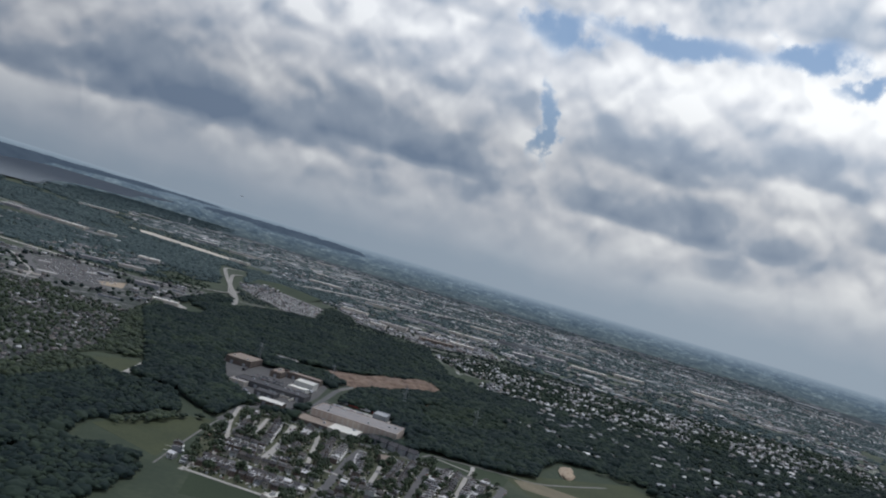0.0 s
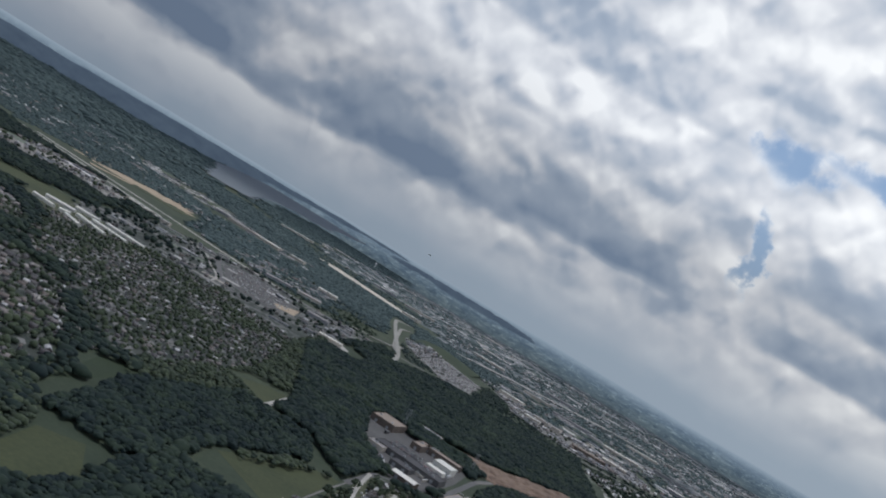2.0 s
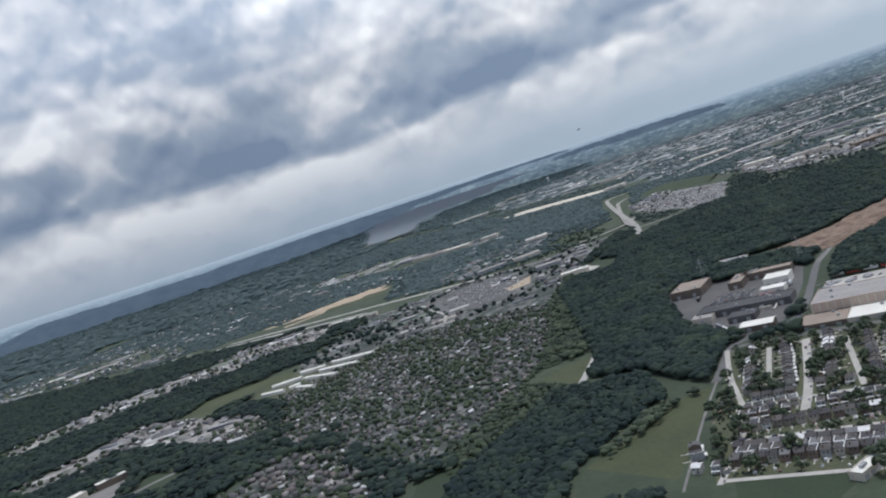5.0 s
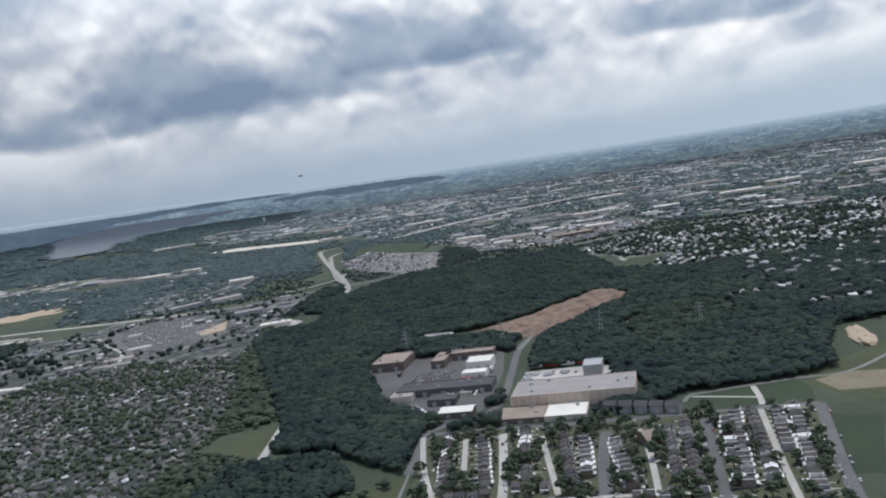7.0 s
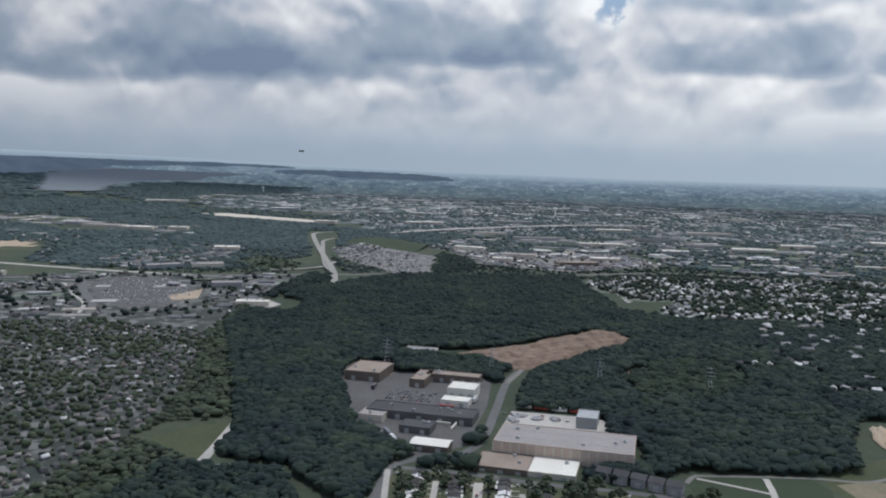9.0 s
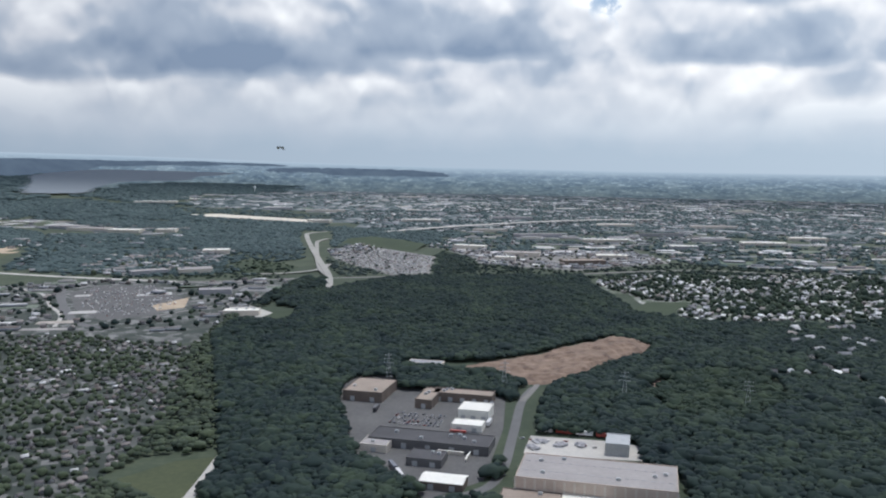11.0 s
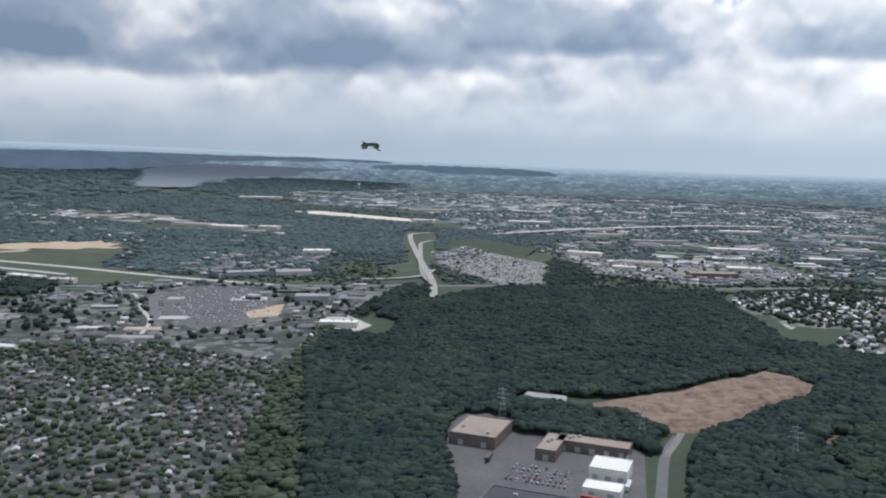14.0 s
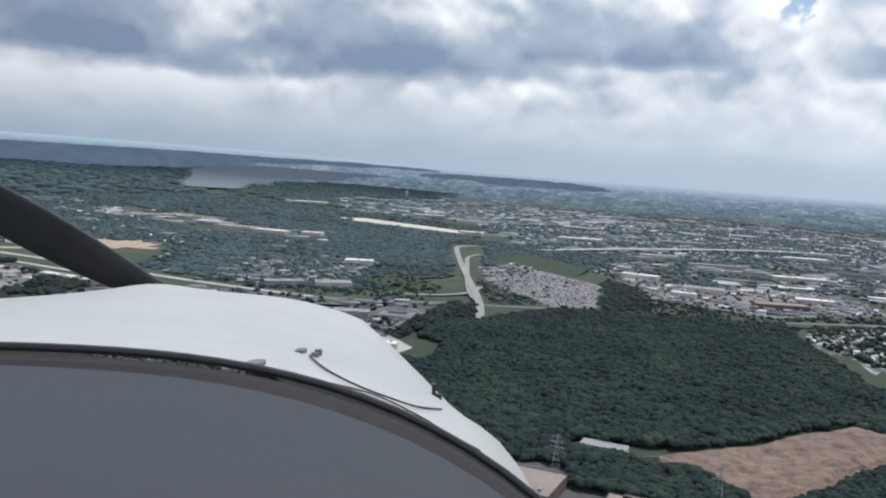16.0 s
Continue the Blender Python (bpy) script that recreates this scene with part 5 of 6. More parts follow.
def suburb(name, poly, gap, label, turn, size, tree, seed, houses=0.8, trees=1.0, sheds=0.0, leaf="leaf_light", holes=(), roof="far_roof", tall=1.0, lots=0, clump=0.005, eaves=5.5, wooded=0.06):
    """Far houses in clusters, with trees between them, and open lots with long sheds."""
    r = np.random.default_rng(seed)
    c, s = math.cos(radians(turn)), math.sin(radians(turn))
    cx, cy = np.mean([p[0] for p in poly]), np.mean([p[1] for p in poly])
    big = max(max(abs(p[0] - cx), abs(p[1] - cy)) for p in poly) * 1.5
    u, v = np.meshgrid(np.arange(-big, big, gap), np.arange(-big, big, gap * 1.9))
    u, v = u.ravel(), v.ravel()
    homes, leaves, rects = [], [], []
    while len(rects) < lots:
        x, y = r.uniform(min(p[0] for p in poly), max(p[0] for p in poly)), r.uniform(min(p[1] for p in poly), max(p[1] for p in poly))
        if inside(np.array(x), np.array(y), poly):
            far = math.hypot(x, y) / 2000
            rects.append((x, y, r.uniform(18, 90) * far ** 0.6, r.uniform(18, 55) * far, radians(r.uniform(-14, 18)) if r.uniform() < 0.75 else radians(turn)))
    for x, y, w, d, a in rects:
        X, Y, Z, q = flat(x, y + d * 0.2)
        if r.uniform() < 0.6:
            homes.append((1, X, Y, Z, a, w * q * r.uniform(0.4, 0.85), d * q * r.uniform(0.3, 0.5), 3.5 * q))
    for k in range(3 if trees > 0.9 else 2):
        jx, jy = u + (0, 0, gap * 0.5)[k] + r.uniform(-0.48, 0.48, u.size) * gap + 0.5 * gap * np.sin(v * 0.02), v + r.uniform(-0.7, 0.7, u.size) * gap + 0.6 * gap * np.sin(u * 0.017) + (0, gap * 0.95, gap * 0.3)[k]
        x, y = cx + c * jx - s * jy, cy + s * jx + c * jy
        ok = inside(x, y, poly) & (r.uniform(0, 1, x.size) < (houses if k == 0 else trees))
        for hole in holes:
            ok &= ~inside(x, y, hole)
        for lx, ly, w, d, a in rects:
            du, dv = (x - lx) * math.cos(a) + (y - ly) * math.sin(a), (y - ly) * math.cos(a) - (x - lx) * math.sin(a)
            ok &= ~((np.abs(du) < w / 2) & (dv < d / 2) & (dv > -d / 2 - 26 * (ly / 2000)))
        for a, b in zip(x[ok], y[ok]):
            X, Y, Z, q = flat(a, b)
            thick = noise.noise((a * clump, b * clump, seed)) + 0.5 * noise.noise((a * clump * 3, b * clump * 3, seed + 9))
            if k == 0:
                if thick > wooded:
                    continue
                shed = r.uniform() < sheds
                w = size * q * r.uniform(0.7, 1.25) * (r.uniform(1.4, 3.2) if shed else 1)
                homes.append((1 if shed else 0, X, Y, Z - 0.1, radians(turn) + r.uniform(-0.35, 0.35) * (not shed) + (math.pi / 2 if r.uniform() < 0.5 else 0) * (not shed), w, w * (r.uniform(0.3, 0.7) if shed else r.uniform(0.5, 0.9)), min(size * 0.5, 3.6) * q if shed else min(size * 0.8, eaves) * q))
            elif thick > -0.3 or r.uniform() < 0.6:
                w = tree * q * r.uniform(0.55, 1.25) * (1.25 if thick > 0.06 else 1)
                leaves.append((r.integers(len(SMALL)), X, Y, Z - 0.1 * w, r.uniform(0, 6.28), w, w * r.uniform(0.8, 1.2), min(w, 7.0 * q) * tall * r.uniform(0.7, 1.15)))
    if rects:
        yards(name + "_yards", rects, "pale yards, lots and fields among the distant buildings")
    if homes:
        tagged(many(name, [HOUSE, SHED], homes, [M["far_wall"], M[roof], M["shed_wall"]]), label, "suburb", kind="stuff")
    if leaves:
        tagged(many(name + "_tree_belt", SMALL, leaves, [M[leaf]], True), "street and garden trees among the distant houses", "trees", kind="stuff")


suburb("suburb_east", [(240, 1390), (250, 1420), (317, 1500), (430, 1469), (700, 1480), (1150, 1480), (1250, 1130), (800, 1110), (458, 1100), (306, 1095), (297, 1150), (350, 1240), (282, 1245)], 10, "pale suburban houses on the eastern rise", 58, 6.6, 3.9, 1, 0.92, 0.95, leaf="leaf_young", clump=0.014, eaves=5.0, wooded=0.1, roof="pale_roof")
suburb("suburb_slope", [(300, 1085), (460, 1075), (800, 1105), (1250, 1100), (1200, 680), (700, 580), (480, 620), (430, 700), (470, 820), (380, 930), (330, 1010)], 21, "scattered houses among the eastern trees", 20, 10, 5, 2, 0.75, 0.0, eaves=10.5, clump=0.008, wooded=0.08, roof="pale_roof")
suburb("suburb_west", [(-442, 560), (-640, 640), (-640, 850), (-540, 980), (-420, 1010), (-270, 960), (-235, 800), (-215, 660), (-225, 560), (-262, 420), (-300, 330), (-420, 380)], 8.4, "dense small houses of the western suburb", 35, 4.6, 2.5, 3, 0.85, 0.95, 0.02, roof="dim_roof", clump=0.014, eaves=3.4)
suburb("suburb_southwest", CLOSE, 10.5, "houses and gardens of the southwest suburb", 28, 7.2, 3.4, 4, 0.9, 0.8, roof="dim_roof", eaves=4.6, wooded=0.25)
suburb("suburb_northwest", TAN, 11, "houses and yards of a ribbon of town", -32, 7.5, 3.2, 5, 0.8, 0.45, 0.15, roof="dim_roof", eaves=4.4, lots=14, wooded=0.3)
suburb("suburb_motorway", STRIP, 15, "small pale houses along the motorway", 38, 8, 4.4, 16, 0.8, 0.6, 0.12, roof="far_roof", eaves=5, lots=12, wooded=0.2)
suburb("suburb_upper", UPPER, 24, "pale houses above the motorway", 20, 12, 7, 17, 0.85, 0.8, 0.1, "leaf_hazed", tall=0.6, lots=14, wooded=0.2)
suburb("estate_row", ROW, 26, "row of long pale sheds in the western woods", -18, 13, 8, 18, 0.5, 0.6, 0.6, "leaf_hazed", tall=0.5, lots=26, wooded=0.3)
suburb("hamlets_ridge", [(-4700, 7000), (-3900, 6500), (-3300, 6250), (-2950, 5950), (-2600, 4850), (-2850, 4900), (-3700, 5700), (-4650, 6300)], 62, "far pale houses below the wooded ridge", 12, 26, 20, 19, 0.5, 0.5, 0.3, "leaf_hazed", tall=0.5, lots=30, wooded=0.1)
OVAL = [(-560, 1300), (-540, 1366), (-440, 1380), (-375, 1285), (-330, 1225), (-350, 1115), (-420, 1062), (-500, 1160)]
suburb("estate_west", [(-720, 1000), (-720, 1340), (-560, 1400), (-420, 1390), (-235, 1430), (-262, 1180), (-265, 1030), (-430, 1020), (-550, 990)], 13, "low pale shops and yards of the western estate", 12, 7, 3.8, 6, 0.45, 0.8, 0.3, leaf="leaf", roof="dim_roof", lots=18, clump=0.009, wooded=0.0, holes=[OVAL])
suburb("estate_meadow", [(-1150, 1960), (-1150, 2150), (-640, 2170), (-570, 1740), (-640, 1480), (-760, 1520), (-840, 1800)], 17, "low sheds and yards among western trees", 8, 10, 8, 14, 0.2, 1.0, 0.3, "leaf_hazed", tall=0.55, lots=8)
suburb("hamlets_west", [(-2700, 2500), (-2250, 2300), (-1588, 1960), (-1350, 1760), (-1150, 2250), (-1400, 2600), (-1900, 3000)], 34, "pale houses and sheds among western woods", 12, 11, 9, 15, 0.5, 0.9, 0.2, "leaf_hazed", tall=0.45, lots=14)
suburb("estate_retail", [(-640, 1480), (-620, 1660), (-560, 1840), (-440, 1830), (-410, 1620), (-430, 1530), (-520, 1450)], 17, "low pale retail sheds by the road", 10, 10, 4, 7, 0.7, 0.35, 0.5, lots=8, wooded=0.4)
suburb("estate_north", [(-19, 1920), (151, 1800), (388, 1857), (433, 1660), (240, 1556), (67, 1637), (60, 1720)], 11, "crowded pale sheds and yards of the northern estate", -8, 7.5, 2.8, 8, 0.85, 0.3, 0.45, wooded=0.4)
suburb("estate_rail", [(-45, 1905), (80, 2300), (900, 2350), (1500, 1900), (1250, 1500), (700, 1500), (450, 1640), (430, 1860), (150, 1810)], 17, "sheds and sidings of the railway lands", -2, 9, 6.5, 9, 0.6, 1.0, 0.3, "leaf_hazed", tall=0.6, lots=100, wooded=0.06, clump=0.006)
suburb("town_north", [(-300, 2700), (-400, 3100), (400, 4200), (2600, 4600), (3000, 2500), (1600, 1900), (900, 2380), (80, 2330), (-140, 2330)], 24, "dense pale roofs of the distant town", 8, 10, 10, 10, 0.62, 0.95, 0.12, "leaf_hazed", tall=0.5, lots=190)
suburb("town_east", [(900, 500), (1250, 1130), (1150, 1480), (1600, 1900), (3000, 2500), (3600, 1500), (2500, 200)], 26, "pale roofs of the distant eastern town", 30, 10, 8, 11, 0.7, 0.9, 0.06, "leaf_hazed", tall=0.6, lots=130)
suburb("town_far", [(-1000, 3400), (-1300, 4400), (-1100, 5100), (3500, 5100), (2600, 4600), (400, 4200), (-400, 3100)], 52, "faint roofs of the distant city", 4, 15, 18, 12, 0.35, 0.95, 0.2, "leaf_hazed", tall=0.5, lots=100)
suburb("town_west", [(-2342, 1800), (-2500, 1980), (-3600, 2300), (-4600, 2000), (-4000, 600), (-2600, 900), (-2450, 1500)], 34, "faint roofs among the western woods", -15, 14, 12, 13, 0.4, 1.2, 0.15, "leaf_hazed", tall=0.5, lots=30)


def parked(name, poly, turn, label, full=0.85, seed=5):
    """Rows of parked cars, seen far off."""
    r = np.random.default_rng(seed)
    cx, cy = np.mean([p[0] for p in poly]), np.mean([p[1] for p in poly])
    c, s = math.cos(radians(turn)), math.sin(radians(turn))
    u, v = np.meshgrid(np.arange(-260, 260, 2.8), np.arange(-260, 260, 13))
    x, y = cx + c * u.ravel() - s * v.ravel(), cy + s * u.ravel() + c * v.ravel()
    ok = inside(x, y, poly) & (r.uniform(0, 1, x.size) < full)
    rows = [(0, a, d, 0.06, radians(turn + 90) + r.uniform(-0.05, 0.05), 4.3, 1.8, 1.35) for a, d in zip(x[ok], y[ok])]
    body, cab = box(-0.5, 0.5, -0.5, 0.5, 0.2, 0.65), box(-0.4, 0.22, -0.44, 0.44, 0.65, 1.0)
    cv, cf = joined(body, cab)
    tagged(many(name, [(cv, cf, [0] * 12)], rows, [M["car_stuff"]]), label, "cars", kind="stuff")


suburb("estate_park", [(-240, 1836), (-186, 1945), (-120, 1875), (-150, 1790), (-205, 1730)], 12, "low brown and pale buildings beside the car park", 28, 8, 3, 21, 0.7, 0.3, 0.3, roof="far_roof", wooded=0.5)
parked("car_rows", [(-235, 1835), (-184, 1935), (-20, 1738), (-28, 1517), (-84, 1490), (-190, 1670)], 28, "rows of cars in the wide pale car park", 0.7)
parked("car_rows.001", [(-525, 1290), (-515, 1340), (-445, 1356), (-395, 1281), (-355, 1225), (-375, 1140), (-415, 1110), (-475, 1175)], 24, "thin rows of cars in the grey car park", 0.3, 6)
parked("car_rows.002", [(80, 1650), (230, 1560), (420, 1665), (400, 1700), (220, 1610), (110, 1680)], -12, "rows of cars along the trading estate", 0.6, 7)


# ---- housing ----
def house_kind(w, d, h, rise, porch):
    """One narrow house, front towards -y: walls, roof, chimney, porch roof, door and windows."""
    ob = new("house")
    a, c = w / 2, d / 2
    if rise:
        part("wall", gable_wall(w, d, h, rise), M["house_wall"], ob)
        part("roof", gable(w, d, h, rise, 0.3, 0.2), M["house_roof"], ob)
    else:
        part("wall", box(-a, a, -c, c, -0.2, h), M["house_wall"], ob)
        part("roof", joined(box(-a - 0.15, a + 0.15, -c - 0.15, c + 0.15, h + 0.004, h + 0.3), box(-a + 0.5, a - 0.5, -c + 0.5, -c + 1.2, h + 0.3, h + 0.5)), M["house_roof"], ob)
    part("back_path", joined(box(-a * 0.5, -a * 0.5 + 0.9, c + 0.02, c + 6, -0.05, 0.09), box(-a, a * 0.2, c + 0.02, c + 1.8, -0.05, 0.07)), M["concrete"], ob)
    if not rise:
        part("coping", joined(box(-a - 0.2, a + 0.2, -c - 0.22, -c + 0.25, h + 0.31, h + 0.5), box(-a - 0.22, -a + 0.2, -c, c, h + 0.31, h + 0.48)), M["white_trim"], ob)
    part("chimney", box(a * 0.3, a * 0.3 + 0.8, c * 0.3, c * 0.3 + 0.8, h - 0.5, h + rise + 1.1), M["wall_brick"], ob)
    if porch:
        part("porch_roof", joined(box(-a, a, -c - 1.7, -c - 0.02, 2.1, 2.3), box(-a + 0.1, -a + 0.25, -c - 1.6, -c - 1.45, 0, 2.1), box(a - 0.25, a - 0.1, -c - 1.6, -c - 1.45, 0, 2.1)), M["white_trim"], ob)
    part("door", box(-a + 0.6, -a + 1.6, -c - 0.06, -c + 0.05, 0.1, 2.0), M["white_trim"], ob)
    for u, z in ((a * 0.35, 0.8), (-a * 0.45, 2.6), (a * 0.45, 2.6)):
        part("window", joined(box(u - 0.5, u + 0.5, -c - 0.05, -c + 0.05, z, z + 1.15)), M["glass"], ob)
    for u in (-a * 0.4, a * 0.4):
        part("window", box(u - 0.45, u + 0.45, c - 0.05, c + 0.05, 2.6, 3.6), M["glass"], ob)
    return ob


KINDS = [
    tagged(house_kind(5.0, 7.6, 4.6, 0, True), "narrow two-storey house with flat roof and porch", "house", "terrace houses"),
    tagged(house_kind(5.2, 7.2, 4.3, 1.2, True), "narrow two-storey house with pitched shingle roof", "house", "terrace houses"),
    tagged(house_kind(5.6, 6.6, 4.0, 1.3, False), "small detached house with pitched roof", "house", "terrace houses"),
]
ROWS = [
    # from, to, pitch, side to which the fronts look
    ((42, 515), (34, 431), 9.4, 1), ((11, 517), (8, 431), 9.4, -1), ((-13, 524), (-18, 436), 9.4, 1), ((66, 490), (59, 405), 9.8, 1), ((98, 495), (91, 392), 9.6, 1),
    ((107, 405), (104, 350), 10, -1), ((146, 478), (127, 383), 9.6, -1), ((184, 490), (151, 372), 9.8, -1), ((172, 470), (148, 378), 11, 1), ((220, 478), (178, 340), 9.6, 1),
    ((192, 480), (166, 375), 11, -1), ((-22, 416), (14, 410), 8.6, 1), ((26, 414), (60, 405), 9, 1), ((-24, 385), (55, 376), 8.2, 1), ((-24, 368), (56, 357), 8.2, -1),
    ((-28, 340), (52, 322), 8.4, 1), ((-30, 322), (44, 305), 8.6, -1), ((82, 360), (120, 352), 9, 1), ((78, 338), (118, 328), 9, -1), ((72, 322), (112, 312), 9, 1),
    ((90, 374), (125, 366), 9, -1), ((66, 296), (112, 286), 9, -1), ((118, 306), (150, 296), 10, 1), ((60, 272), (110, 262), 10, 1), ((-52, 322), (-40, 318), 9, 1), ((184, 362), (165, 330), 9.4, -1),
    ((30, 396), (64, 388), 8, -1), ((-20, 396), (14, 394), 8, -1), ((-26, 330), (50, 312), 8, 1), ((66, 285), (116, 274), 9, 1), ((124, 340), (150, 334), 9, 1), ((-12, 505), (-15, 440), 9, -1), ((78, 478), (70, 420), 10, -1), ((134, 470), (118, 395), 9.6, 1), ((206, 470), (178, 372), 10, -1),
]
LANES = [[(26, 520), (12, 380)], [(162, 486), (122, 300)], [(239, 480), (165, 240)], [(96, 492), (83, 437), (68, 346), (34, 235)], [(-30, 404), (19, 400), (75, 387), (120, 374)],
         [(-33, 352), (45, 338), (120, 315)], [(-38, 304), (52, 280)], [(-33, 545), (60, 522), (240, 482)], [(-24, 400), (-33, 540)], [(-1, 521), (-6, 440)], [(52, 503), (49, 400)], [(117, 486), (104, 385)], [(202, 490), (165, 330)]]


def clear_of(x, y, lines, gap):
    for line in lines:
        for (x0, y0), (x1, y1) in zip(line, line[1:]):
            t = max(0, min(1, ((x - x0) * (x1 - x0) + (y - y0) * (y1 - y0)) / ((x1 - x0) ** 2 + (y1 - y0) ** 2)))
            if math.hypot(x0 + t * (x1 - x0) - x, y0 + t * (y1 - y0) - y) < gap:
                return False
    return True


pick = random.Random(11)
homes = []
for (x0, y0), (x1, y1), pitch, side in ROWS:
    n = int(math.hypot(x1 - x0, y1 - y0) / (pitch * 0.79))
    along = math.degrees(math.atan2(y1 - y0, x1 - x0))
    main = pick.choice([0, 0, 1, 1, 2])
    for i in range(n + 1):
        t = i / max(n, 1)
        x, y = x0 + (x1 - x0) * t + pick.uniform(-0.4, 0.4), y0 + (y1 - y0) * t + pick.uniform(-0.4, 0.4)
        if pick.random() < 0.04 or not clear_of(x, y, LANES, 5.4) or any(math.hypot(x - u, y - v) < 5.6 for u, v in homes):
            continue
        kind = KINDS[main if pick.random() < 0.8 else pick.randrange(3)]
        turn = along + (0 if side > 0 else 180) + pick.uniform(-1.5, 1.5)
        homes.append((x, y))
        copy_thing(kind, pose(x, y, 0.03, 0, 0, turn))
for kind, (x, y) in zip(KINDS, ((-52, 340), (-54, 352), (-20, 432))):
    kind.matrix_basis = pose(x, y, 0.03, 0, 0, 95)
    homes.append((x, y))

works_building("chapel", 117, 458, 9, 17, 5, 12, M["wall_brick"], M["roof_brown"], "brick chapel with a steep brown roof", slope=4, group="")
works_building("apartment_block", 33, 283, 21, 8, 4, 50, M["wall_pale"], M["roof_white"], "long pale apartment block with white flat roof", 4, 2, group="")
for i in range(5):
    works_building("townhouse_terrace", 108 + i * 10, 531 - i * 5.4, 9, 9, 6, -28, M["wall_grey"], M["roof_dark"], "grey townhouse with dark pitched roof", 1, slope=2.5, group="new townhouses")


# ---- cars ----
def car_kind():
    ob = new("car")
    side = [(-2.1, 0.35), (2.1, 0.35), (2.15, 0.75), (1.2, 0.95), (-2.1, 0.95), (-2.2, 0.7)]
    cabin = [(-1.75, 0.95), (0.95, 0.95), (0.35, 1.45), (-1.3, 1.45)]

    def extrude(line, w, w2):
        n = len(line)
        v = [(x, -w, z) for x, z in line] + [(x, w, z) for x, z in line]
        v = [(x, y * (w2 / w if z > 1.3 else 1), z) for x, y, z in v]
        return v, [tuple(range(n)), tuple(reversed(range(n, 2 * n)))] + [(i, i + n, (i + 1) % n + n, (i + 1) % n) for i in range(n)]
    part("body", extrude(side, 0.88, 0.88), M["car_paint"], ob)
    part("window", extrude(cabin, 0.8, 0.66), M["glass"], ob)
    part("roof", box(-1.25, 0.3, -0.64, 0.64, 1.452, 1.49), M["car_paint"], ob)
    for x in (-1.35, 1.35):
        for y in (-0.84, 0.84):
            ring = [(x + 0.33 * math.cos(k * 0.7854), y + s, 0.33 + 0.33 * math.sin(k * 0.7854)) for s in (-0.1, 0.1) for k in range(8)]
            part("wheel", (ring, [tuple(range(8)), tuple(reversed(range(8, 16)))] + [(k, k + 8, (k + 1) % 8 + 8, (k + 1) % 8) for k in range(8)]), M["black_rubber"], ob)
    return tagged(ob, "parked car with painted body and dark windows", "car", "parked cars")


CAR = car_kind()
CAR.matrix_basis = pose(24, 498, 0.13, 0, 0, 86)
spots = []
for line, off in ((LANES[0], 2.4), (LANES[1], 3.2), (LANES[2], 3.6), (LANES[3], 3.6), (LANES[5], 1.8), (LANES[4], 1.8)):
    for (x0, y0), (x1, y1) in zip(line, line[1:]):
        far_to = math.hypot(x1 - x0, y1 - y0)
        ux, uy = (x1 - x0) / far_to, (y1 - y0) / far_to
        s = 6.0
        while s < far_to - 5:
            if pick.random() < 0.42:
                k = pick.choice((-1, 1)) * off
                spots.append((x0 + ux * s - uy * k, y0 + uy * s + ux * k, math.degrees(math.atan2(uy, ux)) + pick.uniform(-2, 2), 0.13))
            s += 6.4
for i in range(5):
    for j in range(12):
        if pick.random() < 0.75:
            spots.append((-45 + j * 3.3 + i * 1.4, 712 - j * 0.85 + (i - 2) * 6.2 + 5, 75 + pick.uniform(-3, 3), 0.07))
for i in range(9):
    spots.append((52 + i * 6.1, 668 - i * 1.6 + pick.uniform(-6, 4), pick.uniform(0, 180), 0.02))
for x, y, turn, z in spots:
    copy_thing(CAR, pose(x, y, z, 0, 0, turn) @ Matrix.Scale(0.8, 4))


# ---- trees of the housing ----
def tree_kind(seed, height, spread):
    """A tapered trunk with limbs and a crown of many leafy clumps with gaps."""
    r = random.Random(seed)
    ob = new("tree")
    rings, verts, faces = 6, [], []
    for i, (z, rad) in enumerate(((0, 0.34), (height * 0.25, 0.24), (height * 0.6, 0.14))):
        verts += [(rad * math.cos(k * 6.2832 / rings), rad * math.sin(k * 6.2832 / rings), z) for k in range(rings)]
    for i in range(2):
        faces += [(i * rings + k, i * rings + (k + 1) % rings, (i + 1) * rings + (k + 1) % rings, (i + 1) * rings + k) for k in range(rings)]
    shapes = [(verts, faces)]
    for k in range(4):
        a = k * 1.6 + r.uniform(-0.4, 0.4)
        p, q = Vector((0, 0, height * r.uniform(0.25, 0.4))), Vector((spread * 0.6 * math.cos(a), spread * 0.6 * math.sin(a), height * r.uniform(0.55, 0.7)))
        w = Vector((-math.sin(a), math.cos(a), 0)) * 0.1
        shapes.append(([p - w, p + w, p + Vector((0, 0, 0.25)), q], [(0, 1, 3), (1, 2, 3), (2, 0, 3)]))
    part("trunk", joined(*shapes), M["bark"], ob)
    heads = []
    for k in range(26):
        a, e, q = r.uniform(0, 6.28), r.uniform(-0.5, 1.4), r.uniform(0.45, 0.95)
        heads.append((k % len(SMALL), spread * q * math.cos(a) * math.cos(e), spread * q * math.sin(a) * math.cos(e), height * 0.55 + height * 0.36 * q * math.sin(e), a, spread * r.uniform(0.22, 0.4), spread * r.uniform(0.22, 0.4), spread * r.uniform(0.2, 0.34)))
    crown = many("crown", SMALL, heads, [M["leaf_light"]], True)
    crown.parent = ob
    return tagged(ob, "full green broadleaf tree among the houses", "tree", "street trees")


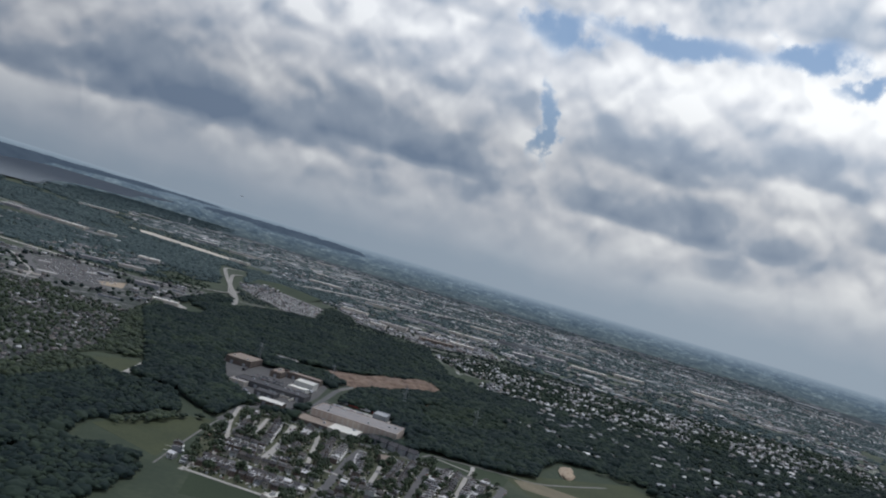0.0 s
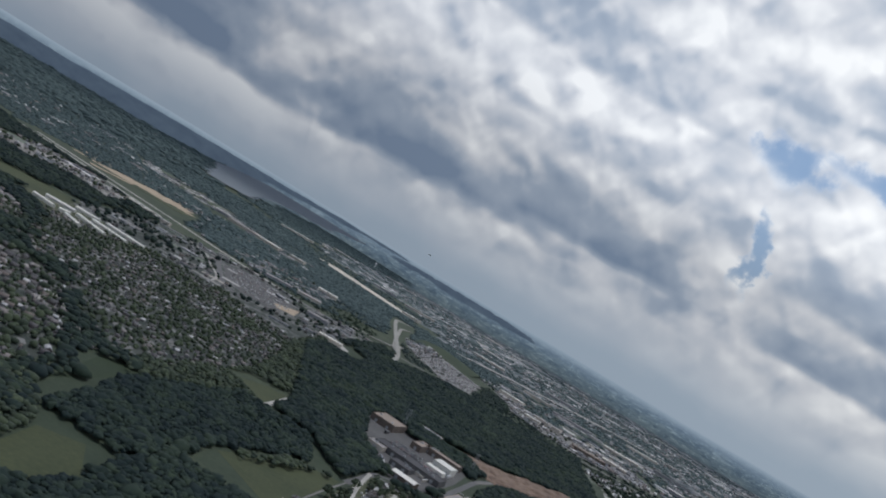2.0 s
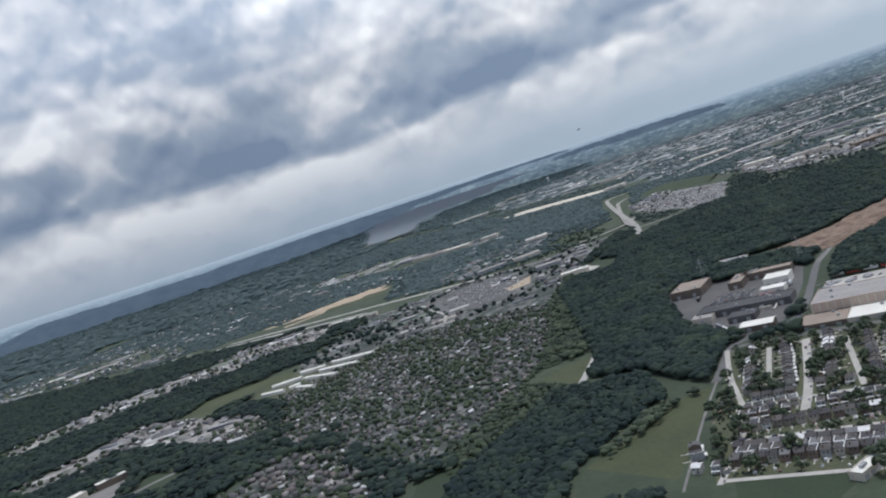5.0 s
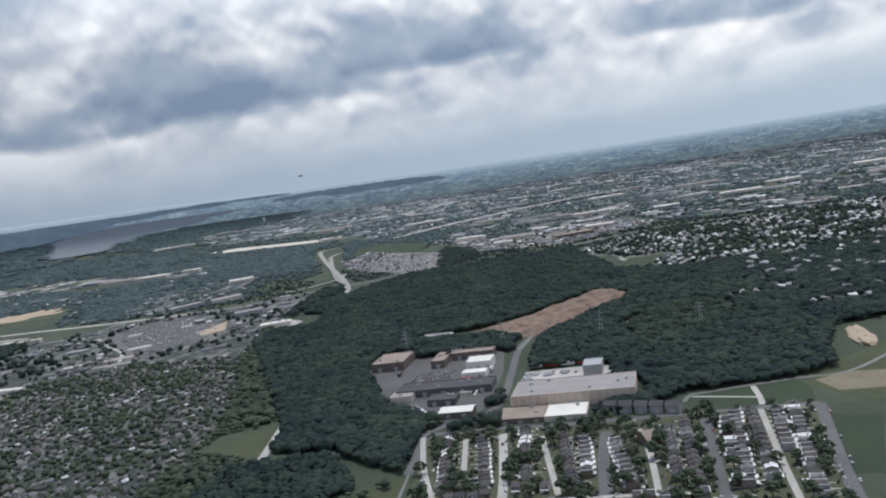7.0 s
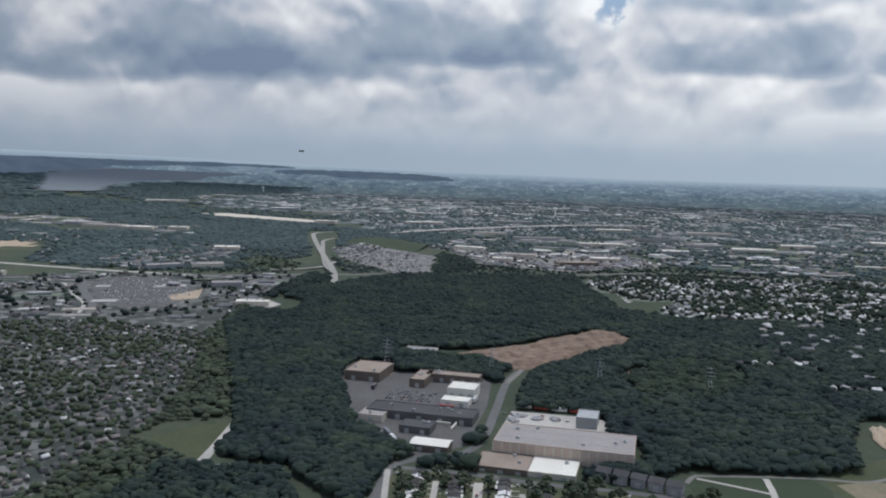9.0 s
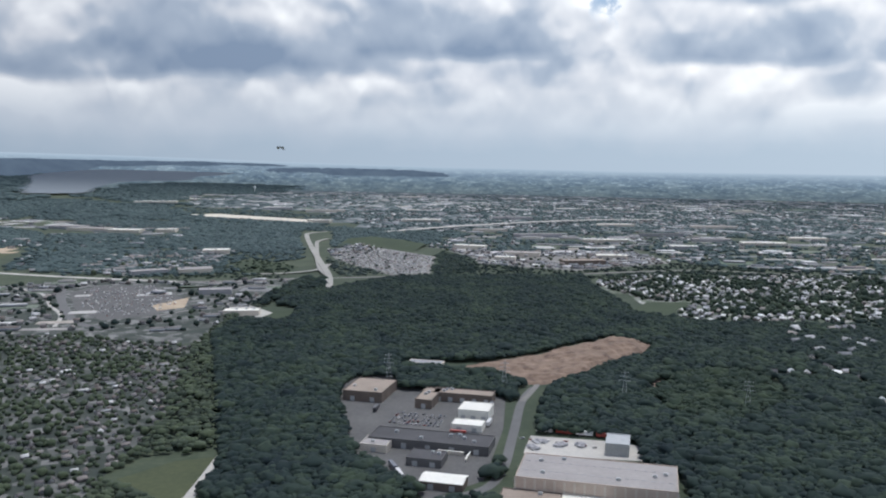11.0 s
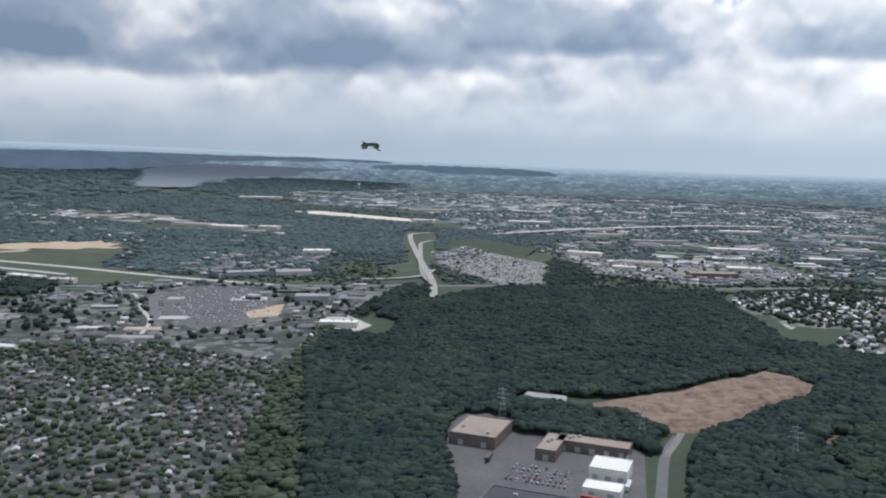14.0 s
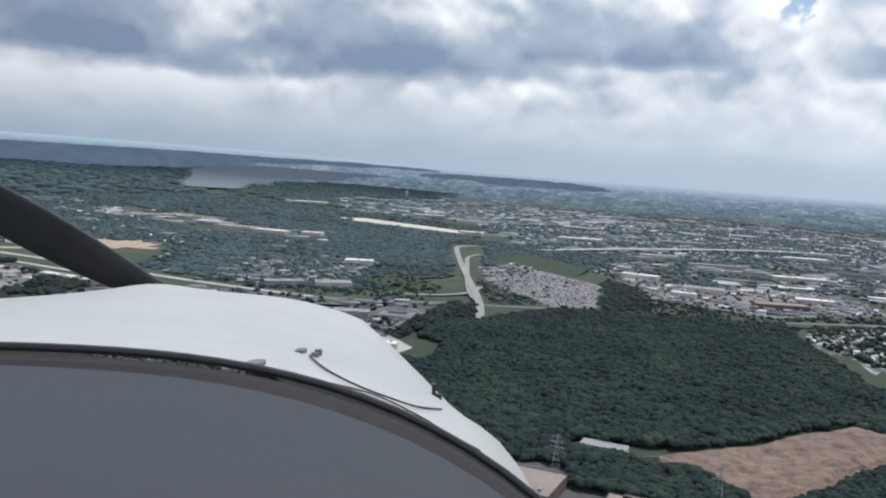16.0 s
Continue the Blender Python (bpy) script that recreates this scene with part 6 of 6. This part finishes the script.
TREES = [tree_kind(1, 6.8, 3.2), tree_kind(2, 5.4, 2.6), tree_kind(3, 8.0, 3.9)]
GARDENS = [(-40, 302), (-44, 400), (-34, 470), (-31, 540), (110, 512), (240, 484), (205, 365), (165, 245), (52, 245), (34, 286)]
stems = []
tries = 0
while len(stems) < 298 and tries < 9000:
    tries += 1
    x, y = pick.uniform(-45, 245), pick.uniform(240, 545)
    if not inside(np.array(x), np.array(y), GARDENS) or not clear_of(x, y, LANES, 4.2) or any(math.hypot(x - u, y - v) < 4.8 for u, v in homes) or any(math.hypot(x - u, y - v) < 3.0 for u, v in stems):
        continue
    if noise.noise((x * 0.03, y * 0.03, 5)) < pick.uniform(-0.45, 0.3):
        continue
    stems.append((x, y))
for n, (x, y) in enumerate(stems):
    k = TREES[n % 3]
    m = pose(x, y, 0, 0, 0, pick.uniform(0, 360))
    if n < 3:
        k.matrix_basis = m
    else:
        copy_thing(k, m @ Matrix.Scale(pick.uniform(0.8, 1.45), 4))


shrubs = []
for n in range(2600):
    x, y = pick.uniform(-45, 245), pick.uniform(240, 545)
    if inside(np.array(x), np.array(y), GARDENS) and clear_of(x, y, LANES, 3.6) and not any(math.hypot(x - u, y - v) < 4.4 for u, v in homes):
        w = pick.uniform(0.6, 1.5)
        shrubs.append((n % len(SMALL), x, y, 0, pick.uniform(0, 6.28), w, w, w * pick.uniform(0.8, 1.3)))
tagged(many("garden_shrubs", SMALL, shrubs, [M["leaf_light"]], True), "hedges and bushes in the back yards", "shrubs", kind="stuff")


clutter = []
for n in range(900):
    x, y = pick.uniform(-45, 245), pick.uniform(240, 545)
    if inside(np.array(x), np.array(y), GARDENS) and clear_of(x, y, LANES, 3.0) and not any(math.hypot(x - u, y - v) < 4.6 for u, v in homes):
        clutter.append((0, x, y, 0.03, pick.uniform(0, 6.28), pick.uniform(0.8, 2.6), pick.uniform(0.8, 2.0), pick.uniform(0.5, 1.7)))
sv, sf = joined(box(-0.5, 0.5, -0.5, 0.5, 0, 0.9), gable(1, 1, 0.9, 0.25, 0.05, 0.05))
tagged(many("yard_clutter", [(sv, sf, [0] * len(sf))], clutter, [M["car_stuff"]]), "small sheds, bins and goods in the back yards", "clutter", kind="stuff")


# ---- pylons ----
def pylon_kind():
    ob = new("electricity_pylon")
    legs = []
    for sx in (-1, 1):
        for sy in (-1, 1):
            v = []
            for z, w in ((-0.5, 2.6), (16, 0.9), (26, 0.35)):
                for dx, dy in ((-0.08, -0.08), (0.08, -0.08), (0.08, 0.08), (-0.08, 0.08)):
                    v.append((sx * w + dx, sy * w + dy, z))
            f = [(i * 4 + k, i * 4 + (k + 1) % 4, i * 4 + 4 + (k + 1) % 4, i * 4 + 4 + k) for i in range(2) for k in range(4)]
            part("leg", (v, f), M["metal_grey"], ob)
    for z, w in ((17, 5), (20.5, 4.2), (24, 3.4)):
        part("cross_arm", joined(box(-w, w, -0.35, -0.2, z, z + 0.2), box(-w, w, 0.2, 0.35, z, z + 0.2), box(-w, -w + 0.15, -0.3, 0.3, z - 1.0, z)), M["metal_grey"], ob)
    for z, w in ((4, 2.2), (8, 1.8), (12, 1.35)):
        part("brace", joined(box(-w, w, -w - 0.08, -w + 0.08, z, z + 0.18), box(-w, w, w - 0.08, w + 0.08, z, z + 0.18), box(-w - 0.08, -w + 0.08, -w, w, z, z + 0.18), box(w - 0.08, w + 0.08, -w, w, z, z + 0.18)), M["metal_grey"], ob)
    return tagged(ob, "grey steel lattice electricity pylon in the wood", "pylon", "pylons")


PYLON = pylon_kind()
PYLON.matrix_basis = pose(-53, 823, 0, 0, 0, -20)
for x, y in ((49, 795), (147, 766), (240, 738)):
    copy_thing(PYLON, pose(x, y, 0, 0, 0, -20))


# ---- yard goods of the works ----
def trailer_kind():
    ob = new("truck_trailer")
    part("box_body", joined(box(-6, 6, -1.25, 1.25, 1.1, 3.9), box(-6.05, -5.9, -1.3, 1.3, 1.0, 4.0)), M["car_paint"], ob)
    part("chassis", box(-5.5, 5.5, -0.5, 0.5, 0.75, 1.1), M["black_rubber"], ob)
    for x in (-4.8, -3.6):
        for y in (-1.05, 1.05):
            ring = [(x + 0.5 * math.cos(k * 0.7854), y + s, 0.5 + 0.5 * math.sin(k * 0.7854)) for s in (-0.15, 0.15) for k in range(8)]
            part("wheel", (ring, [tuple(range(8)), tuple(reversed(range(8, 16)))] + [(k, k + 8, (k + 1) % 8 + 8, (k + 1) % 8) for k in range(8)]), M["black_rubber"], ob)
    part("landing_leg", joined(box(3.6, 3.8, -0.8, -0.6, 0, 0.9), box(3.6, 3.8, 0.6, 0.8, 0, 0.9)), M["metal_grey"], ob)
    return tagged(ob, "parked box trailer in the yard behind the warehouse", "trailer", "box trailers")


TRAILER = trailer_kind()
TRAILER.matrix_basis = pose(70, 683, 0.02, 0, 0, -16)
for x, y, turn in ((84, 679, -18), (98, 675, -14), (112, 671, -15), (-33, 596, -72), (-38, 610, -70), (6, 676, -15), (30, 700, 75), (-58, 735, 80), (48, 598, 70), (34, 744, 78)):
    copy_thing(TRAILER, pose(x, y, 0.07, 0, 0, turn))


def pile_kind(seed):
    bm = bmesh.new()
    bmesh.ops.create_icosphere(bm, subdivisions=3, radius=1)
    for v in bm.verts:
        k = 1 + 0.5 * noise.noise(v.co * 2.2 + Vector((seed, 0, 0)))
        v.co = Vector((v.co.x * 6 * k, v.co.y * 4 * k, max(v.co.z, -0.02) * 2.4 * k))
    verts, faces = [tuple(v.co) for v in bm.verts], [tuple(v.index for v in f.verts) for f in bm.faces if f.calc_center_median().z > -0.01]
    bm.free()
    return tagged(new("scrap_mound", mesh_of("scrap_mound", verts, faces, M["wall_grey"])), "low heap of grey scrap in the yard", "heap", "scrap heaps")


for n, (x, y) in enumerate(((64, 662), (78, 655), (92, 655), (58, 650))):
    pile_kind(n * 3.1).matrix_basis = pose(x, y, 0.02, 0, 0, 40 * n)
for x, y, w, turn in ((0, 636, 18, -14.6), (12, 630, 18, 75)):
    ob = tagged(new("fence"), "white-topped screen wall in the works yard", "wall", "screen walls")
    ob.matrix_basis = pose(x, y, 0.06, 0, 0, turn)
    part("panel", box(-w / 2, w / 2, -0.3, 0.3, 0, 2.4), M["wall_pale"], ob)
    part("coping", box(-w / 2 - 0.2, w / 2 + 0.2, -0.6, 0.6, 2.404, 2.7), M["roof_white"], ob)


# ---- the aeroplane's nose, with panel top and propeller, as it stands at the end of the flight ----
def loft(sections):
    n = len(sections[0])
    verts = [p for s in sections for p in s]
    faces = [(i * n + k, i * n + k + 1, (i + 1) * n + k + 1, (i + 1) * n + k) for i in range(len(sections) - 1) for k in range(n - 1)]
    return verts, faces


MID = -0.70


def skin(t, u):
    """Height of the cowling's top over the middle line: t 0 at the windscreen to 1 at the nose, u across."""
    z = -0.070 - 0.042 * t - (0.33 + 0.27 * t) * abs(u) ** 3
    w = min(1, t / 0.35)
    w = w * w * (3 - 2 * w)
    z = w * z + (1 - w) * (-0.0915 - 0.43 * abs(u) ** 4.6)
    return z + 0.022 * t ** 4 * math.exp(-((u + 0.05) / 0.13) ** 2)


def cowl_section(t):
    y, half = 0.80 + 1.40 * t, 0.79 - 0.30 * t ** 1.3
    top = [(MID + half * k / 16, y, skin(t, half * k / 16)) for k in range(-16, 17)]
    left, right = top[0], top[-1]
    drop = lambda p, s: [(p[0] + s * 0.015, y, p[2] - 0.10), (p[0] + s * 0.01, y, p[2] - 0.30)]
    return list(reversed(drop(left, -1))) + top + drop(right, 1)


def tube(line, r, sides=8):
    verts, faces = [], []
    for i, p in enumerate(line):
        t = (Vector(line[min(i + 1, len(line) - 1)]) - Vector(line[max(i - 1, 0)])).normalized()
        a = t.cross(Vector((0, 0, 1))).normalized() if abs(t.z) < 0.9 else Vector((1, 0, 0))
        c = t.cross(a)
        verts += [tuple(Vector(p) + r * (math.cos(k * 6.2832 / sides) * a + math.sin(k * 6.2832 / sides) * c)) for k in range(sides)]
    for i in range(len(line) - 1):
        faces += [(i * sides + k, i * sides + (k + 1) % sides, (i + 1) * sides + (k + 1) % sides, (i + 1) * sides + k) for k in range(sides)]
    return verts, faces


def blade(turn):
    """A twisted tapered propeller blade with a cut tip, from the hub outwards."""
    sections = []
    for i in range(15):
        s = i / 14
        r, chord, thick, pitch = 0.10 + 0.85 * s, (0.07 + 0.10 * math.sin(math.pi * min(s * 0.8 + 0.12, 1))) * (1 if s < 0.95 else 0.6), 0.03 - 0.02 * s, radians(48 - 32 * s)
        ring = [(math.cos(k * 0.5236) * chord / 2, math.sin(k * 0.5236) * thick / 2) for k in range(13)]
        sections.append([(r, p * math.sin(pitch) + q * math.cos(pitch), p * math.cos(pitch) - q * math.sin(pitch)) for p, q in ring])
    v, f = loft(sections)
    c, s = math.cos(turn), math.sin(turn)
    return [(MID + 0.05 + x * c - z * s, 2.36 + y, -0.20 + x * s + z * c) for x, y, z in v], f


def aircraft():
    ob = tagged(new("light_aircraft"), "white nose of a light aeroplane with black propeller in flight", "aeroplane")
    ob.matrix_basis = pose(-43.60, 263.34, 206.21, 83.790, -3.220, 9.921) @ pose(0, 0, 0, -90, 0, 0)
    cowl = part("cowling", loft([cowl_section(i / 14) for i in range(15)] + [[(MID + (x - MID) * k, 2.20 + 0.05 * m, -0.22 + (z + 0.22) * k) for x, y, z in cowl_section(1)] for m, k in ((1, 0.96), (1.6, 0.85), (2, 0.5))]), M["cowl_paint"], ob, "glossy white engine cowling")
    for poly in cowl.data.polygons:
        poly.use_smooth = True
    edge = [(MID + 0.79 * k / 24, 0.80, skin(0, 0.79 * k / 24)) for k in range(-24, 25)]
    part("windscreen_seal", tube([(x, y - 0.005, z + 0.002) for x, y, z in edge], 0.0042), M["black_rubber"], ob, "black rubber windscreen seal")
    gasket = [[(x, y - 0.012, z - 0.004), (x, y - 0.03, z - 0.004 - drop), (x, y - 0.04, z - 0.010 - 1.6 * drop), (x, y - 0.052, z - 0.018 - 1.2 * drop)] for (x, y, z), drop in ((p, 0.012 * max(0.0, 1 - max(0, k - 8) / 36) ** 1.2) for k, p in enumerate(edge))]
    part("windscreen_seal", loft(gasket), M["gasket"], ob, "dark brown folded windscreen gasket")
    shelf = [[(MID + 0.80 * k / 24, y, skin(0, 0.80 * k / 24) - lower) for k in range(-24, 25)] for y, lower in ((0.79, 0.010), (0.70, 0.014), (0.50, 0.020), (0.30, 0.028), (0.22, 0.05))]
    top = part("glareshield", loft(shelf), M["panel_grey"], ob, "matt dark grey instrument panel top")
    for poly in top.data.polygons:
        poly.use_smooth = True
    for turn in (radians(152), radians(332)):
        b = part("propeller_blade", blade(turn), M["blade_black"], ob, "matt black propeller blade")
        for poly in b.data.polygons:
            poly.use_smooth = True
    part("spinner", loft([[(MID + 0.05 + r * math.cos(k * 0.3927), y, -0.20 + r * math.sin(k * 0.3927)) for k in range(17)] for y, r in ((2.31, 0.085), (2.40, 0.08), (2.50, 0.06), (2.58, 0.015))]), M["cowl_paint"], ob, "white spinner")

    def on(t, u, lift=0.0):
        return MID + u, 0.80 + 1.40 * t, skin(t, u) + lift
    # latch with its four screws
    x, y, z = on(0.145, 0.532)
    part("latch", box(x - 0.005, x + 0.005, y - 0.014, y + 0.014, z - 0.004, z + 0.003), M["dull_metal"], ob, "small metal cowling latch")
    for du in (-0.019, 0.019):
        for dy in (-0.014, 0.014):
            part("screw", box(x + du - 0.004, x + du + 0.004, y + dy - 0.004, y + dy + 0.004, z - 0.006, z + 0.0012), M["dull_metal"], ob)
    line = [on(t, u, 0.0015) for t, u in [(0.12, 0.548), (0.068, 0.574), (0.042, 0.6), (0.032, 0.624), (0.035, 0.652), (0.048, 0.674), (0.095, 0.698)]]
    part("cable", tube(smooth_line(line, 4), 0.0011, 6), M["black_rubber"], ob, "thin dark bonding cable")
    x, y, z = on(0.025, 0.516)
    part("oil_door", ([(x + 0.009 * math.cos(k * 0.5236), y + 0.022 * math.sin(k * 0.5236), z + 0.0015) for k in range(12)] + [(x + 0.009 * math.cos(k * 0.5236), y + 0.022 * math.sin(k * 0.5236), z - 0.02) for k in range(12)], [tuple(range(12))] + [(k, k + 12, (k + 1) % 12 + 12, (k + 1) % 12) for k in range(12)]), M["dull_metal"], ob, "dull metal oil filler door")
    x, y, z = on(0.348, 0.686)
    part("drain_mast", joined(box(x - 0.003, x + 0.003, y - 0.015, y + 0.012, z - 0.004, z + 0.018), box(x - 0.012, x + 0.012, y - 0.009, y + 0.009, z - 0.012, z + 0.002)), M["black_rubber"], ob, "small dark fin on the cowling")
    seam = [on(t, u, 0.001) for t, u in [(0.008, 0.558), (0.015, 0.6), (0.025, 0.636), (0.018, 0.676), (0.01, 0.708), (0.018, 0.736)]]
    part("seam", tube(smooth_line(seam, 4), 0.0009, 5), M["black_rubber"], ob)
    return ob


aircraft()


def water_tower(x, y):
    X, Y, Z, s = flat(x, y)
    ob = tagged(new("water_tower"), "white water tower on a slender stem", "tower")
    ob.matrix_basis = pose(X, Y, Z) @ Matrix.Scale(s, 4)
    ring = lambda z, r: [(r * math.cos(k * 0.5236), r * math.sin(k * 0.5236), z) for k in range(13)]
    part("stem", loft([ring(-1, 3.2), ring(8, 2.0), ring(26, 2.0)]), M["white_trim"], ob)
    part("tank", loft([ring(25, 2), ring(27, 6.5), ring(31, 8), ring(35, 6.5), ring(37, 0.5)]), M["white_trim"], ob)
    return ob


water_tower(453, 3459)
water_tower(-1064, 5000)
